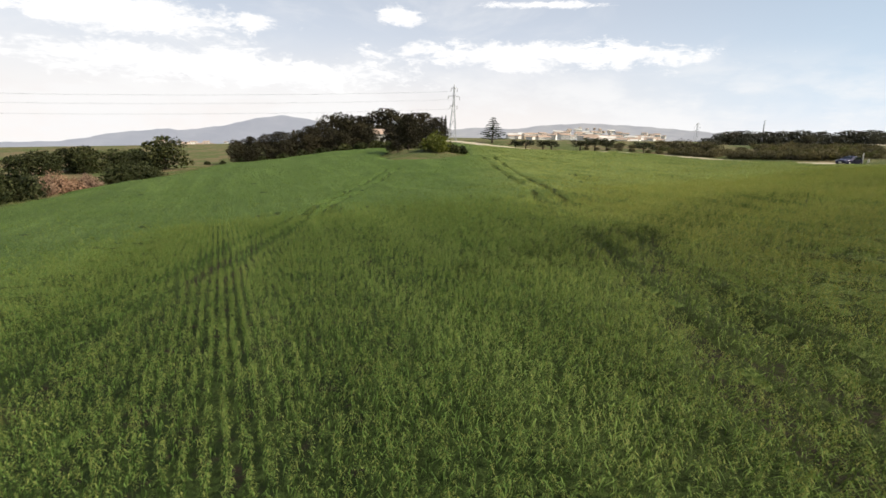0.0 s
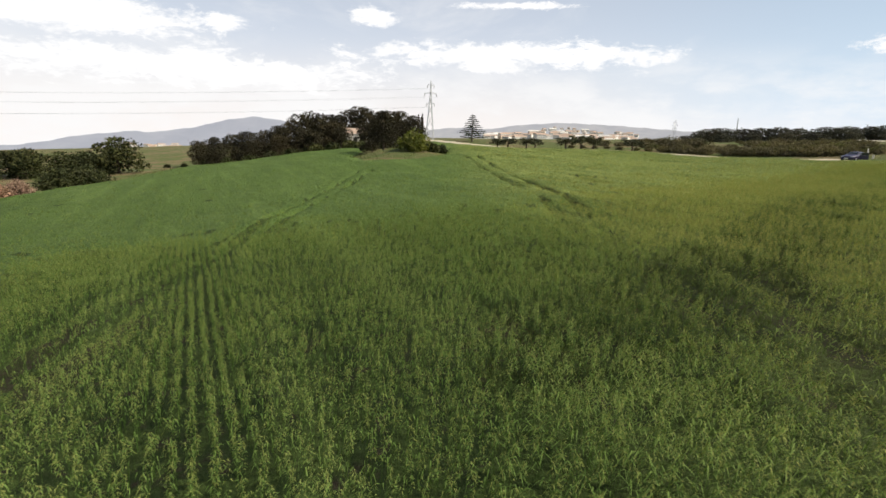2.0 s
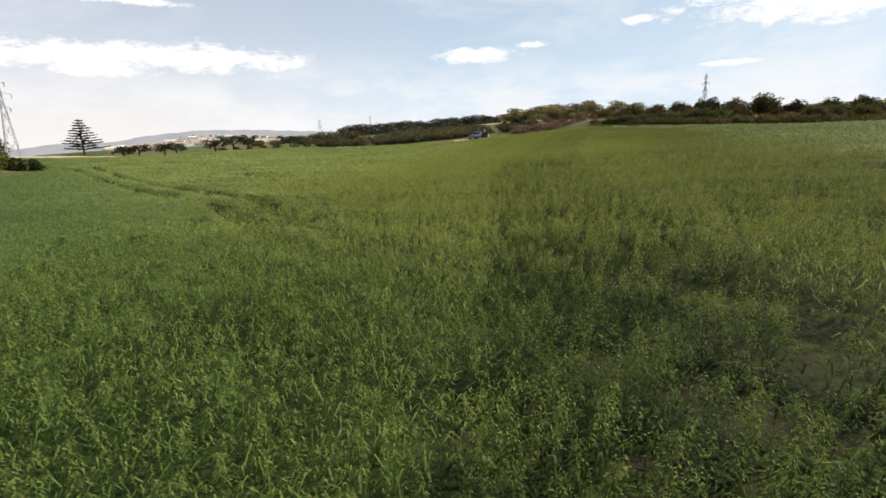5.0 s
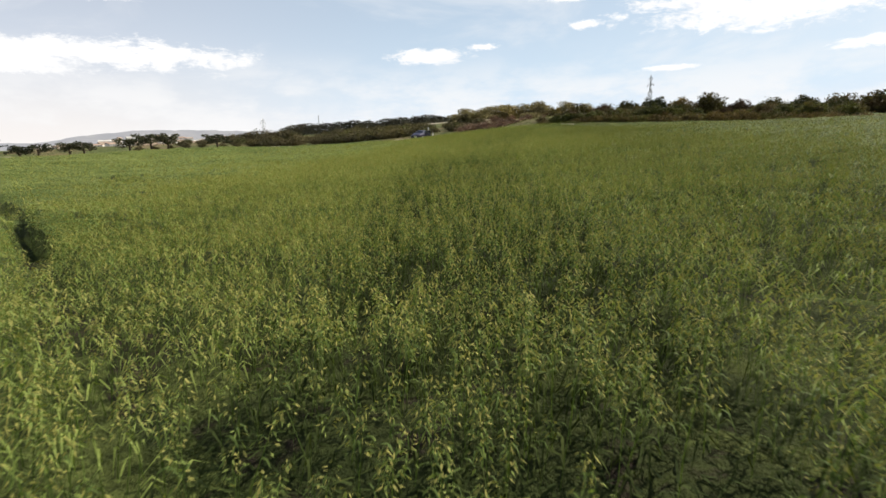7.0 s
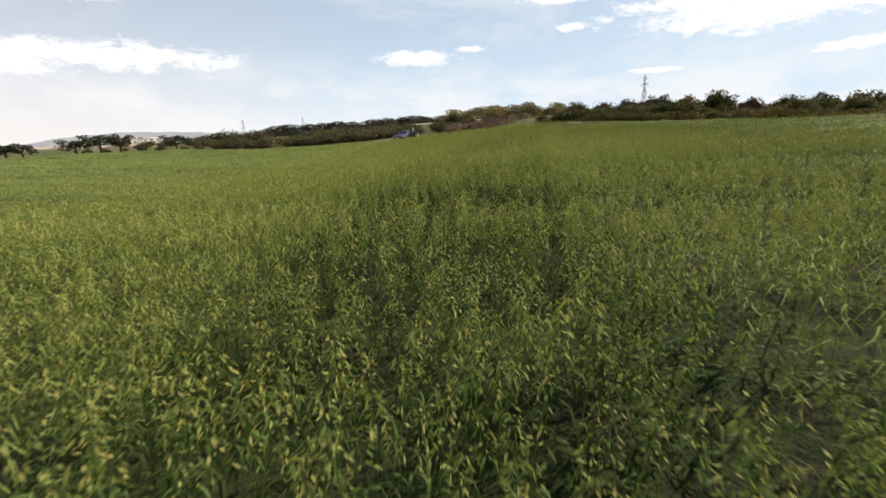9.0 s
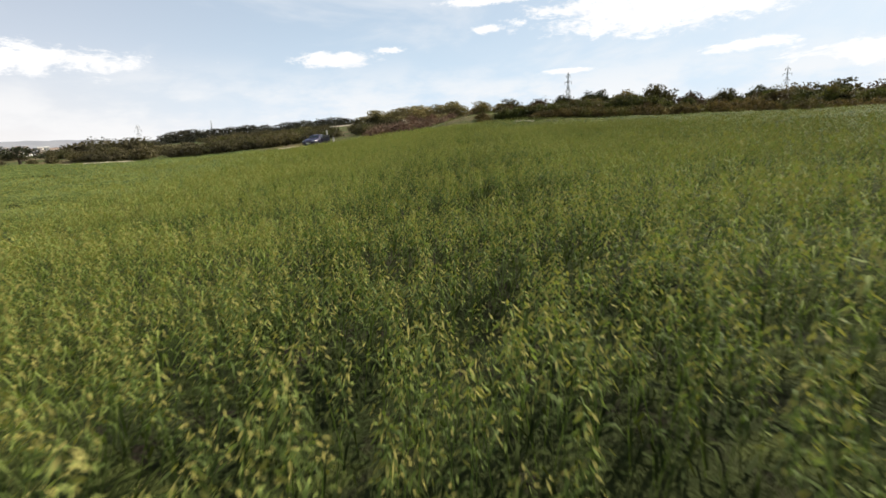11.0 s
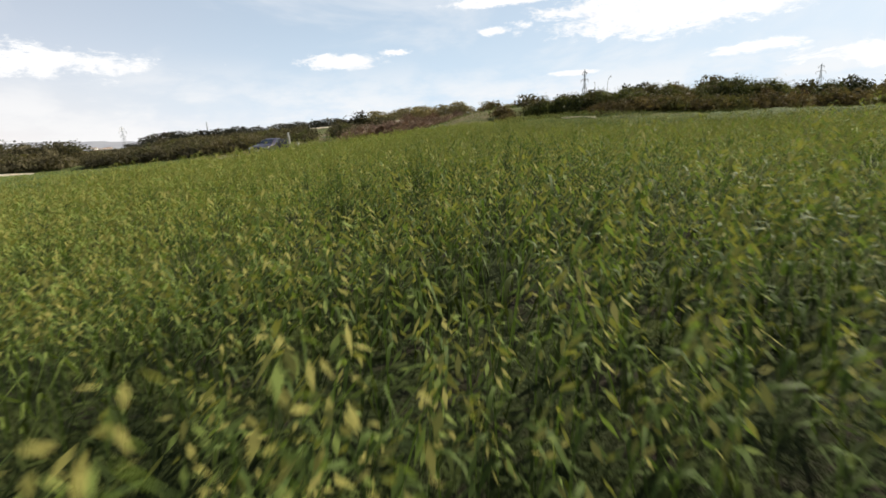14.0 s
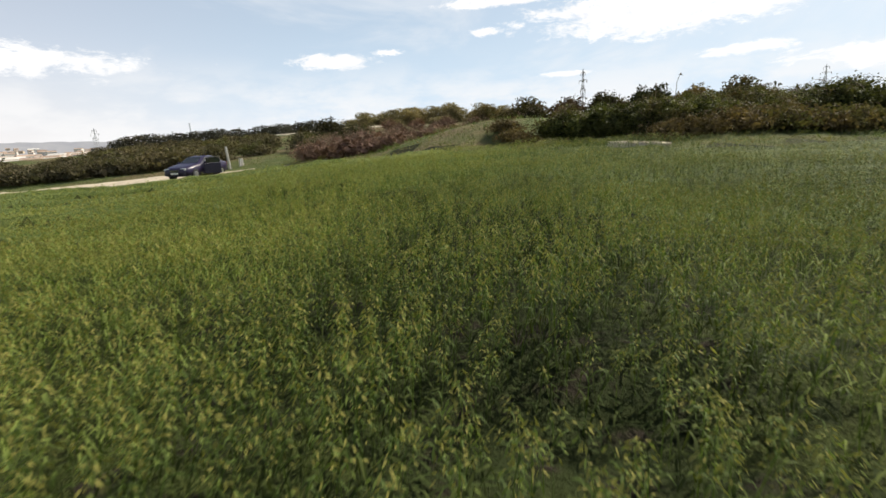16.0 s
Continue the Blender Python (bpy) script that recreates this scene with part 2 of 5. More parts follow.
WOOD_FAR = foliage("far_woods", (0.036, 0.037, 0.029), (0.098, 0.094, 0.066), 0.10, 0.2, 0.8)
# much lighter and yellower than the other pines: sunlight put into the colour
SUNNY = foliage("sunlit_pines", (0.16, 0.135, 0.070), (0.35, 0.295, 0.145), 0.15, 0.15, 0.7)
LIME = foliage("fresh_bush_leaves", (0.050, 0.066, 0.016), (0.140, 0.152, 0.042), 0.3, 0.6)
CEDAR = foliage("cedar_needles", (0.022, 0.034, 0.018), (0.06, 0.078, 0.038), 0.1, 0.5, 0.7)
BRAMBLE = foliage("bramble_leaves", (0.014, 0.022, 0.009), (0.128, 0.136, 0.042), 0.25, 0.8, 0.5, tip=(0.14, 0.10, 0.052))
OAK_WARM = foliage("hawthorn_leaves", (0.018, 0.018, 0.009), (0.080, 0.074, 0.030), 0.2, 0.5, 0.6, tip=(0.10, 0.072, 0.042))
HEDGE = foliage("thin_hedge_twigs", (0.055, 0.050, 0.031), (0.150, 0.130, 0.078), 0.25, 0.4, 0.8, tip=(0.11, 0.115, 0.05))
# lower oat leaves, darkened to carry the shade deep in the crop
SHADED_LOW_LEAF = foliage("shaded_lower_leaves", (0.017, 0.027, 0.008), (0.058, 0.078, 0.023), 0.2, 1.5, 0.8)
SCRUB = foliage("dry_scrub", (0.13, 0.080, 0.055), (0.33, 0.215, 0.155), 0.06, 0.5, 0.8)
WEED = foliage("dry_weeds", (0.060, 0.048, 0.022), (0.185, 0.138, 0.068), 0.2, 0.9, 0.8, tip=(0.11, 0.112, 0.042))
RED_SCRUB = foliage("reddish_scrub", (0.040, 0.026, 0.017), (0.120, 0.080, 0.050), 0.15, 0.5, 0.8)
OLIVE = foliage("olive_leaves", (0.026, 0.030, 0.018), (0.080, 0.084, 0.050), 0.2, 0.5, 0.6)


def plain(name, color, rough=0.6, metal=0.0, vary=0.2, scale=3.0, bump=0.15):
    def build(k):
        n = k.noise(place(k), scale, 5, 0.6)
        dark = tuple(c * (1 - vary) for c in color)
        lite = tuple(min(1, c * (1 + vary)) for c in color)
        return principled(k, k.ramp(n, (0.3, dark), (0.7, lite)), rough, metal, k.noise(place(k), scale * 8, 3), bump, 0.01)
    return material(name, build)


EARTH = plain("sandy_earth", (0.40, 0.29, 0.19), 0.95, vary=0.35, scale=1.2, bump=0.5)
BARK = plain("bark", (0.085, 0.062, 0.045), 0.9, vary=0.4, scale=4, bump=0.6)
CANE = plain("dry_cane", (0.17, 0.13, 0.075), 0.8, vary=0.3)
STEEL = plain("galvanised_steel", (0.42, 0.43, 0.44), 0.55, 0.4)
WIRE = plain("grey_wire", (0.26, 0.26, 0.28), 0.6, 0.3)
CONCRETE = plain("weathered_concrete", (0.52, 0.50, 0.45), 0.9, scale=2)
PAINT = plain("dark_blue_paint", (0.020, 0.013, 0.048), 0.33, 0.0, vary=0.1, bump=0.0)
TYRE = plain("tyre_rubber", (0.02, 0.02, 0.02), 0.85)
RIM = plain("alloy_rim", (0.5, 0.5, 0.52), 0.3, 0.9)
BLACK = plain("black_plastic", (0.02, 0.02, 0.022), 0.5)
CHROME = plain("chrome", (0.6, 0.6, 0.62), 0.15, 1.0, bump=0)
PLATE = plain("white_plate", (0.75, 0.75, 0.72), 0.5)
LAMP = plain("headlamp_glass", (0.62, 0.64, 0.66), 0.12, 0.2, bump=0)
REAR = plain("rear_lamp_plastic", (0.30, 0.02, 0.02), 0.25)
WHITE_WALL = plain("white_render", (0.72, 0.69, 0.64), 0.9, vary=0.12, scale=0.2)
CREAM_WALL = plain("cream_render", (0.62, 0.50, 0.36), 0.9, vary=0.12, scale=0.2)
# clay paled so the colour holds the haze over the town
TILE_ROOF = plain("clay_roof", (0.42, 0.31, 0.24), 0.9, vary=0.25, scale=0.4)
PANE = plain("dark_pane", (0.05, 0.06, 0.07), 0.15)
INSULATOR = plain("insulator", (0.18, 0.15, 0.13), 0.3)


def glass_build(k):
    p = k.n("ShaderNodeBsdfPrincipled")
    p.inputs["Base Color"].default_value = (0.03, 0.035, 0.04, 1)
    p.inputs["Roughness"].default_value = 0.04
    p.inputs["Specular IOR Level"].default_value = 0.8
    return p.outputs[0]


GLASS = material("tinted_car_glass", glass_build)


def mountain(name, low, high, scale):
    def build(k):
        pos = place(k)
        n = k.noise(pos, scale, 6, 0.6)
        return principled(k, k.ramp(n, (0.3, low), (0.7, high)), 1.0, spec=0.0)
    return material(name, build)


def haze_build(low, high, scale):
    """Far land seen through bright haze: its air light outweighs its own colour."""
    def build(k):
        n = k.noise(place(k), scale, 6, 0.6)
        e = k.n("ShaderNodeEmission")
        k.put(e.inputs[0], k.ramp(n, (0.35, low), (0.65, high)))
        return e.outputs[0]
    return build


# haze painted as glow: both ranges emit their pale colour
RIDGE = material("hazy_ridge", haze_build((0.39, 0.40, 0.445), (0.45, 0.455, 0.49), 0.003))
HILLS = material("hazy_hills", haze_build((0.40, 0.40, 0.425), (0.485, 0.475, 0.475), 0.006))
PLAIN = mountain("valley_floor", (0.13, 0.145, 0.10), (0.24, 0.235, 0.18), 0.01)

# ---------------------------------------------------------------- mesh helpers
rng = np.random.default_rng(7)


def mesh_of(name, verts, faces, mats, index=None, smooth=False):
    """One mesh from arrays: faces is an (n, 3) or (n, 4) array, or a list of tuples."""
    me = bpy.data.meshes.new(name)
    verts = np.asarray(verts, np.float32)
    if isinstance(faces, np.ndarray):
        n, k = faces.shape
        me.vertices.add(len(verts))
        me.vertices.foreach_set("co", verts.ravel())
        me.loops.add(n * k)
        me.loops.foreach_set("vertex_index", faces.astype(np.int32).ravel())
        me.polygons.add(n)
        me.polygons.foreach_set("loop_start", np.arange(0, n * k, k, dtype=np.int32))
        me.polygons.foreach_set("loop_total", np.full(n, k, np.int32))
    else:
        me.from_pydata([tuple(map(float, v)) for v in verts], [], faces)
    for m in mats:
        me.materials.append(m)
    if index is not None:
        me.polygons.foreach_set("material_index", np.asarray(index, np.int32))
    if smooth:
        me.polygons.foreach_set("use_smooth", np.ones(len(me.polygons), bool))
    me.update(calc_edges=True)
    return me


def part(name, me, parent=None, label="", at=None):
    """Links a mesh as one object, under a thing or a part if given."""
    ob = new(name, me)
    if at is not None:
        ob.matrix_basis = at
    if parent is not None:
        ob.parent = parent
    if label:
        ob["label"] = label
    return ob


def bm_mesh(name, bm, mat, smooth=False, bevel=0.0):
    if bevel:
        bmesh.ops.bevel(bm, geom=bm.edges[:], offset=bevel, segments=2, affect="EDGES", profile=0.6)
    me = bpy.data.meshes.new(name)
    bm.to_mesh(me)
    bm.free()
    me.materials.append(mat)
    if smooth:
        me.polygons.foreach_set("use_smooth", np.ones(len(me.polygons), bool))
    return me


def box(sx, sy, sz, cx=0, cy=0, cz=0):
    bm = bmesh.new()
    bmesh.ops.create_cube(bm, size=1, matrix=Matrix.Translation((cx, cy, cz)) @ Matrix.Diagonal((sx, sy, sz, 1)))
    return bm


def tube(points, radii, sides=6):
    """A tapered tube along points, as (verts, quads)."""
    pts = [Vector(p) for p in points]
    vs, fs = [], []
    for i, p in enumerate(pts):
        d = (pts[min(i + 1, len(pts) - 1)] - pts[max(i - 1, 0)]).normalized()
        a = d.cross(Vector((0.31, 0.91, 0.27))).normalized()
        b = d.cross(a)
        for s in range(sides):
            w = 2 * math.pi * s / sides
            vs.append(p + (a * math.cos(w) + b * math.sin(w)) * radii[i])
    for i in range(len(pts) - 1):
        for s in range(sides):
            t = (s + 1) % sides
            fs.append((i * sides + s, i * sides + t, (i + 1) * sides + t, (i + 1) * sides + s))
    return vs, fs


def joined(pieces):
    vs, fs = [], []
    for v, f in pieces:
        o = len(vs)
        vs += list(v)
        fs += [tuple(i + o for i in q) for q in f]
    return vs, fs


# ---------------------------------------------------------------- lie of the land
# top of the standing crop, measured over the field and carried on past its edges
FIELD_TOP = [(-10, 0, .4), (7, 0, 1.75), (25, 0, 2.2), (60, 0, 2.0), (-16, 33, -2.0), (-7, 23, -.36), (-1.3, 19, .34), (2.8, 22, .78), (7, 19, .86), (5, 31, .6), (7.6, 38, .35), (-7, 43, -1.0), (-6.5, 64, -.85), (7, 55, 0.0), (25, 42, 1.0), (14, 25, 1.12), (18, 28, 1.35), (27, 48, 1.0), (31, 37.5, 1.65), (26.8, 34.8, 1.47), (36, 40.5, 1.87), (41, 43.5, 2.1), (45, 20, 2.15), (58, 41, 3.0), (57, 44.5, 3.3), (50, 43, 2.05), (49, 36, 2.0), (67, 23, 2.3), (55.5, 47, 3.55)]
EDGE_TOP = [(66, 64, 2.95), (61, 76, 2.32), (52, 87, 1.3), (36, 104, 1.55), (22, 113, .95), (10, 128, 1.25), (1, 150, 1.6), (47, 74, .9), (54, 70.5, 1.42), (58, 68.5, 1.75), (-6, 78, -.1), (-31, 161, -2.8), (-52, 162, -7), (-74, 169, -8.2), (-63, 85, -7.6), (-47, 52, -4.8), (-40, 0, -3), (-40, -60, -2), (20, -60, 2), (80, -60, 2), (95, 40, 3.5), (90, 90, 4.9), (92, 106, 5.01), (78, 92, 3.42), (50, 60, 1.62), (54, 64, 1.5), (140, 115, 5.), (140, 220, 4.), (60, 200, 0.5), (-120, 140, -9), (0, 230, -1)]
CONTROL = np.array(FIELD_TOP + EDGE_TOP, float)
CROP = 0.85  # height of the oats


def spline_kernel(d2):
    return d2 * np.log(np.maximum(d2, 1e-9))


def fit_land():
    n = len(CONTROL)
    d2 = ((CONTROL[:, None, :2] - CONTROL[None, :, :2]) ** 2).sum(2)
    a = np.zeros((n + 3, n + 3))
    a[:n, :n] = spline_kernel(d2) + np.eye(n) * 40.0
    a[:n, n] = 1
    a[:n, n + 1:] = CONTROL[:, :2]
    a[n:, :n] = a[:n, n:].T
    return np.linalg.solve(a, np.r_[CONTROL[:, 2], 0, 0, 0])


LAND = fit_land()
# elevation of the far ground seen from the field, by bearing
FAR_AZ = [-180, -90, -45, -26, -12, 0, 15, 30, 60, 90, 140, 180]
FAR_EL = [-0.6, -2.8, -3.7, -3.2, -1.9, -0.85, -0.62, -0.2, 1.2, 1.6, 0.2, -0.6]


def crop_top(x, y):
    x, y = np.asarray(x, float), np.asarray(y, float)
    s = LAND[-3] + LAND[-2] * x + LAND[-1] * y
    for (a, b, _), w in zip(CONTROL, LAND):
        s = s + w * spline_kernel((x - a) ** 2 + (y - b) ** 2)
    return s


def ground(x, y):
    x, y = np.asarray(x, float), np.asarray(y, float)
    dx, dy = x - 20, y - 60
    r = np.hypot(dx, dy)
    near = crop_top(20 + dx * np.minimum(1, 260 / np.maximum(r, 1)), 60 + dy * np.minimum(1, 260 / np.maximum(r, 1))) - CROP
    d = np.hypot(x, y)
    far = 3 + d * np.tan(np.radians(np.interp(np.degrees(np.arctan2(x, y)), FAR_AZ, FAR_EL)))
    f = np.clip((r - 190) / 330, 0, 1)
    f = f * f * (3 - 2 * f)
    return near * (1 - f) + far * f


FIELD = [(-34, -45), (-43, 20), (-45, 52), (-53, 78), (-56, 100), (-66, 148), (-52, 152), (-34, 146), (-14, 128), (-12, 92), (-8, 77), (-2, 76), (3, 84), (4, 108), (0, 140),
         (10, 122), (22, 108.4), (36, 99.3), (46.0, 89.0), (52.9, 80.2), (57.0, 72.0), (61.6, 68.6), (61.0, 60.5), (56.2, 50.4), (54.9, 47.0), (55.2, 45.2), (56.9, 43.2), (60.6, 40.4), (63, 33.5), (65.5, 25), (72, 5), (74, -45)]
ROAD = [(-30, 185), (-8, 158), (1, 146), (11, 126), (22.5, 111.5), (36.5, 102), (47.5, 92), (54.0, 82.6), (57.2, 77.0), (58.6, 73.6), (61.5, 70.8)]
LANE = [(60.2, 72.2), (62.4, 70.2), (65.0, 69.0), (68.0, 68.6)]


def inside(poly, x, y):
    res = np.zeros(x.shape, bool)
    px, py = poly[-1]
    for qx, qy in poly:
        cut = ((qy > y) != (py > y)) & (x < (px - qx) * (y - qy) / (py - qy + 1e-12) + qx)
        res ^= cut
        px, py = qx, qy
    return res


def dist_line(line, x, y):
    best = np.full(np.shape(x), 1e9)
    for (ax, ay), (bx, by) in zip(line, line[1:]):
        t = np.clip(((x - ax) * (bx - ax) + (y - ay) * (by - ay)) / ((bx - ax) ** 2 + (by - ay) ** 2), 0, 1)
        best = np.minimum(best, np.hypot(x - ax - t * (bx - ax), y - ay - t * (by - ay)))
    return best


def dist_field_edge(x, y):
    return dist_line(FIELD + FIELD[:1], x, y)


# ---------------------------------------------------------------- ground
def axis(lo, hi, step, reach):
    mid = list(np.arange(lo, hi + step, step))
    s, v = step, hi
    up, dn = [], []
    while v < reach:
        s *= 1.28
        v += s
        up.append(v)
    s, v = step, lo
    while v > -reach:
        s *= 1.28
        v -= s
        dn.append(v)
    return np.array(dn[::-1] + mid + up)


def grid_mesh(name, xs, ys, height, mats, index=None, smooth=True):
    X, Y = np.meshgrid(xs, ys)
    Z = height(X, Y)
    v = np.stack([X, Y, Z], -1).reshape(-1, 3)
    nx = len(xs)
    i, j = np.meshgrid(np.arange(nx - 1), np.arange(len(ys) - 1))
    a = (j * nx + i).ravel()
    f = np.stack([a, a + 1, a + nx + 1, a + nx], 1)
    ix = None if index is None else index(v[f].mean(1))
    return mesh_of(name, v, f, mats, ix, smooth)


def uneven(x, y, size, amount):
    """Soft bumps from a few sines; cheap and repeatable."""
    s = np.zeros(np.shape(x))
    for a, p, w in ((0.3, 0.1, 1.0), (1.4, 2.0, 0.8), (2.5, 4.1, 1.3), (0.9, 1.1, 1.9), (2.0, 5.2, 2.6)):
        s = s + np.sin((x * math.cos(a) + y * math.sin(a)) * w / size + p) / w
    return s * amount


def ground_z(x, y):
    d = dist_line(ROAD, x, y)
    out = ~inside(FIELD, x, y)
    off = np.clip((d - 2.2) / 2.0, 0, 1) * out
    z = ground(x, y) + uneven(x, y, 3.0, 0.07) * off
    # the earth bank behind the field's edge, under the brambles and scrub
    bank = np.clip((dist_field_edge(x, y) - 1.0) / 5.0, 0, 1) * out * (x > 56) * (y < 64) * np.clip((d - 3) / 4, 0, 1)
    mound = np.clip(1 - np.hypot((x + 4.5) / 7.5, (y - 92) / 16), 0, 1)
    knoll = np.clip(1 - np.hypot((x - 62.5) / 5.0, (y - 57.5) / 5.5), 0, 1)
    return z + bank * 0.5 + mound * 1.3 + np.sqrt(knoll) * 0.75 * out


me = grid_mesh("ground", axis(-80, 110, 1.6, 4700), axis(-30, 180, 1.6, 4700), ground_z, [GRASS, SOIL, PLAIN],
               lambda c: np.where(np.hypot(c[:, 0], c[:, 1] - 60) > 480, 2, np.where(inside(FIELD, c[:, 0], c[:, 1]), 1, 0)))
land = tagged(part("ground", me), "rolling farmland with rough grass and dry weeds", "ground", kind="structure")


def strip(name, line, half, lift, mat, taper=1):
    """A track of uneven width laid on the ground."""
    pts = []
    for (ax, ay), (bx, by) in zip(line, line[1:]):
        n = max(2, int(math.hypot(bx - ax, by - ay) / 0.8))
        pts += [(ax + (bx - ax) * i / n, ay + (by - ay) * i / n) for i in range(n)]
    pts = np.array(pts)
    for _ in range(6):
        pts[1:-1] = (pts[:-2] + pts[1:-1] * 2 + pts[2:]) / 4
    d = np.gradient(pts, axis=0)
    d /= np.linalg.norm(d, axis=1)[:, None]
    nrm = np.stack([-d[:, 1], d[:, 0]], 1)
    cols = 9
    w = np.linspace(-1, 1, cols)
    wob = 1 + 0.16 * np.sin(np.arange(len(pts)) * 0.7) + 0.1 * rng.standard_normal(len(pts))
    wob = wob * np.clip((len(pts) - 1 - np.arange(len(pts))) / taper, 0.12, 1)
    P = pts[:, None] + nrm[:, None] * (w[None, :, None] * half * wob[:, None, None])
    z = ground(P[..., 0], P[..., 1]) + lift - 0.05 * np.exp(-((abs(w) - 0.5) / 0.16) ** 2) - 0.22 * (abs(w) > 0.95)
    v = np.concatenate([P, z[..., None]], -1).reshape(-1, 3)
    i, j = np.meshgrid(np.arange(cols - 1), np.arange(len(pts) - 1))
    a = (j * cols + i).ravel()
    return mesh_of(name, v, np.stack([a, a + 1, a + cols + 1, a + cols], 1), [mat], smooth=True)


tagged(part("road", strip("road", ROAD, 1.9, 0.15, DIRT, 9)), "pale dusty farm track along the field", "track", kind="structure")
EDGE_PATH = [(55.4, 47.6), (55.3, 47.1), (55.3, 46.6), (55.5, 45.4)]
tagged(part("road", strip("lane", LANE, 0.13, 0.04, DIRT, 20)), "narrow earth lane running on past the parked car", "track", kind="structure")
tagged(part("road", strip("edge_path", EDGE_PATH, 0.09, 0.05, DIRT)), "narrow trodden earth path along the crop", "path", kind="structure")
BANK = [(-9.4, 77.2), (-7.4, 76.3), (-5.2, 75.9), (-3.2, 75.9), (-1.6, 75.9)]
tagged(part("bank", strip("earth_bank", BANK, 0.55, 0.22, EARTH, 3)), "bare sandy earth bank at the foot of the mound", "bank", kind="structure")
SIDE_TRACK = [(98, 118), (92, 110), (90, 104), (95, 98), (104, 94)]
tagged(part("road", strip("side_track", SIDE_TRACK, 0.8, 0.25, DIRT, 4)), "pale earth path climbing the scrubby slope", "path", kind="structure")

# ---------------------------------------------------------------- distance
def ridge_line(name, prof, dist, depth, base_drop, mat, label, rough=0.10):
    """A range of hills with a folded face and a sloping back."""
    az = np.linspace(prof[0][0], prof[-1][0], 260)
    el = np.interp(az, [p[0] for p in prof], [p[1] for p in prof])
    el = el + rough * 0.25 * (np.sin(az * 2.7) + np.sin(az * 6.1 + 1) * 0.6 + np.sin(az * 13.0) * 0.3)
    base = np.interp(az, FAR_AZ, FAR_EL) - base_drop
    rows = 12
    V = []
    for r in range(rows):
        f = r / (rows - 1)
        fold = np.sin(az * 3.3 + r * 0.9) * 0.10 * (1 - f) * f * 4
        e = base + (el - base) * np.clip(f + fold * 0.25, 0, 1)
        d = dist - depth * (1 - f) + 60 * np.sin(az * 2.1 + r)
        a = np.radians(az)
        V.append(np.stack([np.sin(a) * d, np.cos(a) * d, 3 + d * np.tan(np.radians(e))], 1))
    a = np.radians(az)
    d = dist + depth
    V.append(np.stack([np.sin(a) * d, np.cos(a) * d, 3 + d * np.tan(np.radians(base))], 1))
    v = np.concatenate(V)
    n = len(az)
    i, j = np.meshgrid(np.arange(n - 1), np.arange(rows))
    q = (j * n + i).ravel()
    ob = part("backdrop", mesh_of(name, v, np.stack([q, q + 1, q + n + 1, q + n], 1), [mat], smooth=True))
    return tagged(ob, label, "hills", kind="structure")


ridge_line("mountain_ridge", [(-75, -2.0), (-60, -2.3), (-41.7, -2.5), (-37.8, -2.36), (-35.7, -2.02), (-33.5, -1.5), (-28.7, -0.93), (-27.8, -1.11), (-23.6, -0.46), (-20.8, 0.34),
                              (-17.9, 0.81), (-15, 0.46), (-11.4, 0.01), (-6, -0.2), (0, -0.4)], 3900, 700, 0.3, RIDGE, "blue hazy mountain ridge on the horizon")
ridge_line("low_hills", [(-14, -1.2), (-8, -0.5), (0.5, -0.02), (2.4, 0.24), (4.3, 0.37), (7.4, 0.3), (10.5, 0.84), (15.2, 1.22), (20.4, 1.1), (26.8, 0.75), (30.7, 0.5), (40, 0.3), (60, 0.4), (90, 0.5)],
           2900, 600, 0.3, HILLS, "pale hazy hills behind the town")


# ---------------------------------------------------------------- foliage builders
def leaves(centres, size, flat=0.0, aspect=0.55, r=rng):
    """Small bent leaves or sprays at the given points: (verts, quads)."""
    n = len(centres)
    d = r.standard_normal((n, 3))
    d[:, 2] *= 1 - flat
    d /= np.linalg.norm(d, axis=1)[:, None]
    e = np.cross(d, r.standard_normal((n, 3)))
    e /= np.linalg.norm(e, axis=1)[:, None]
    s = size * (0.6 + 0.8 * r.random(n))[:, None]
    a, b = d * s * 0.5, e * s * 0.5 * aspect
    up = np.cross(d, e) * s * 0.12
    v = np.stack([centres - a, centres + b + up, centres + a, centres - b + up], 1).reshape(-1, 3)
    return v, np.arange(4 * n).reshape(-1, 4)


def blob_points(blobs, n, r, shell=0.55, ragged=0.16):
    """Points in the outer shell of a set of ellipsoids, each (x, y, z, rx, ry, rz)."""
    blobs = np.array(blobs, float)
    w = (blobs[:, 3] * blobs[:, 4] * blobs[:, 5]) ** (2 / 3)
    k = r.choice(len(blobs), n, p=w / w.sum())
    u = r.standard_normal((n, 3))
    u /= np.linalg.norm(u, axis=1)[:, None]
    rad = shell + (1 - shell) * np.sqrt(r.random(n)) + ragged * r.standard_normal(n) * (r.random(n) < 0.35)
    return blobs[k, :3] + u * rad[:, None] * blobs[k, 3:]


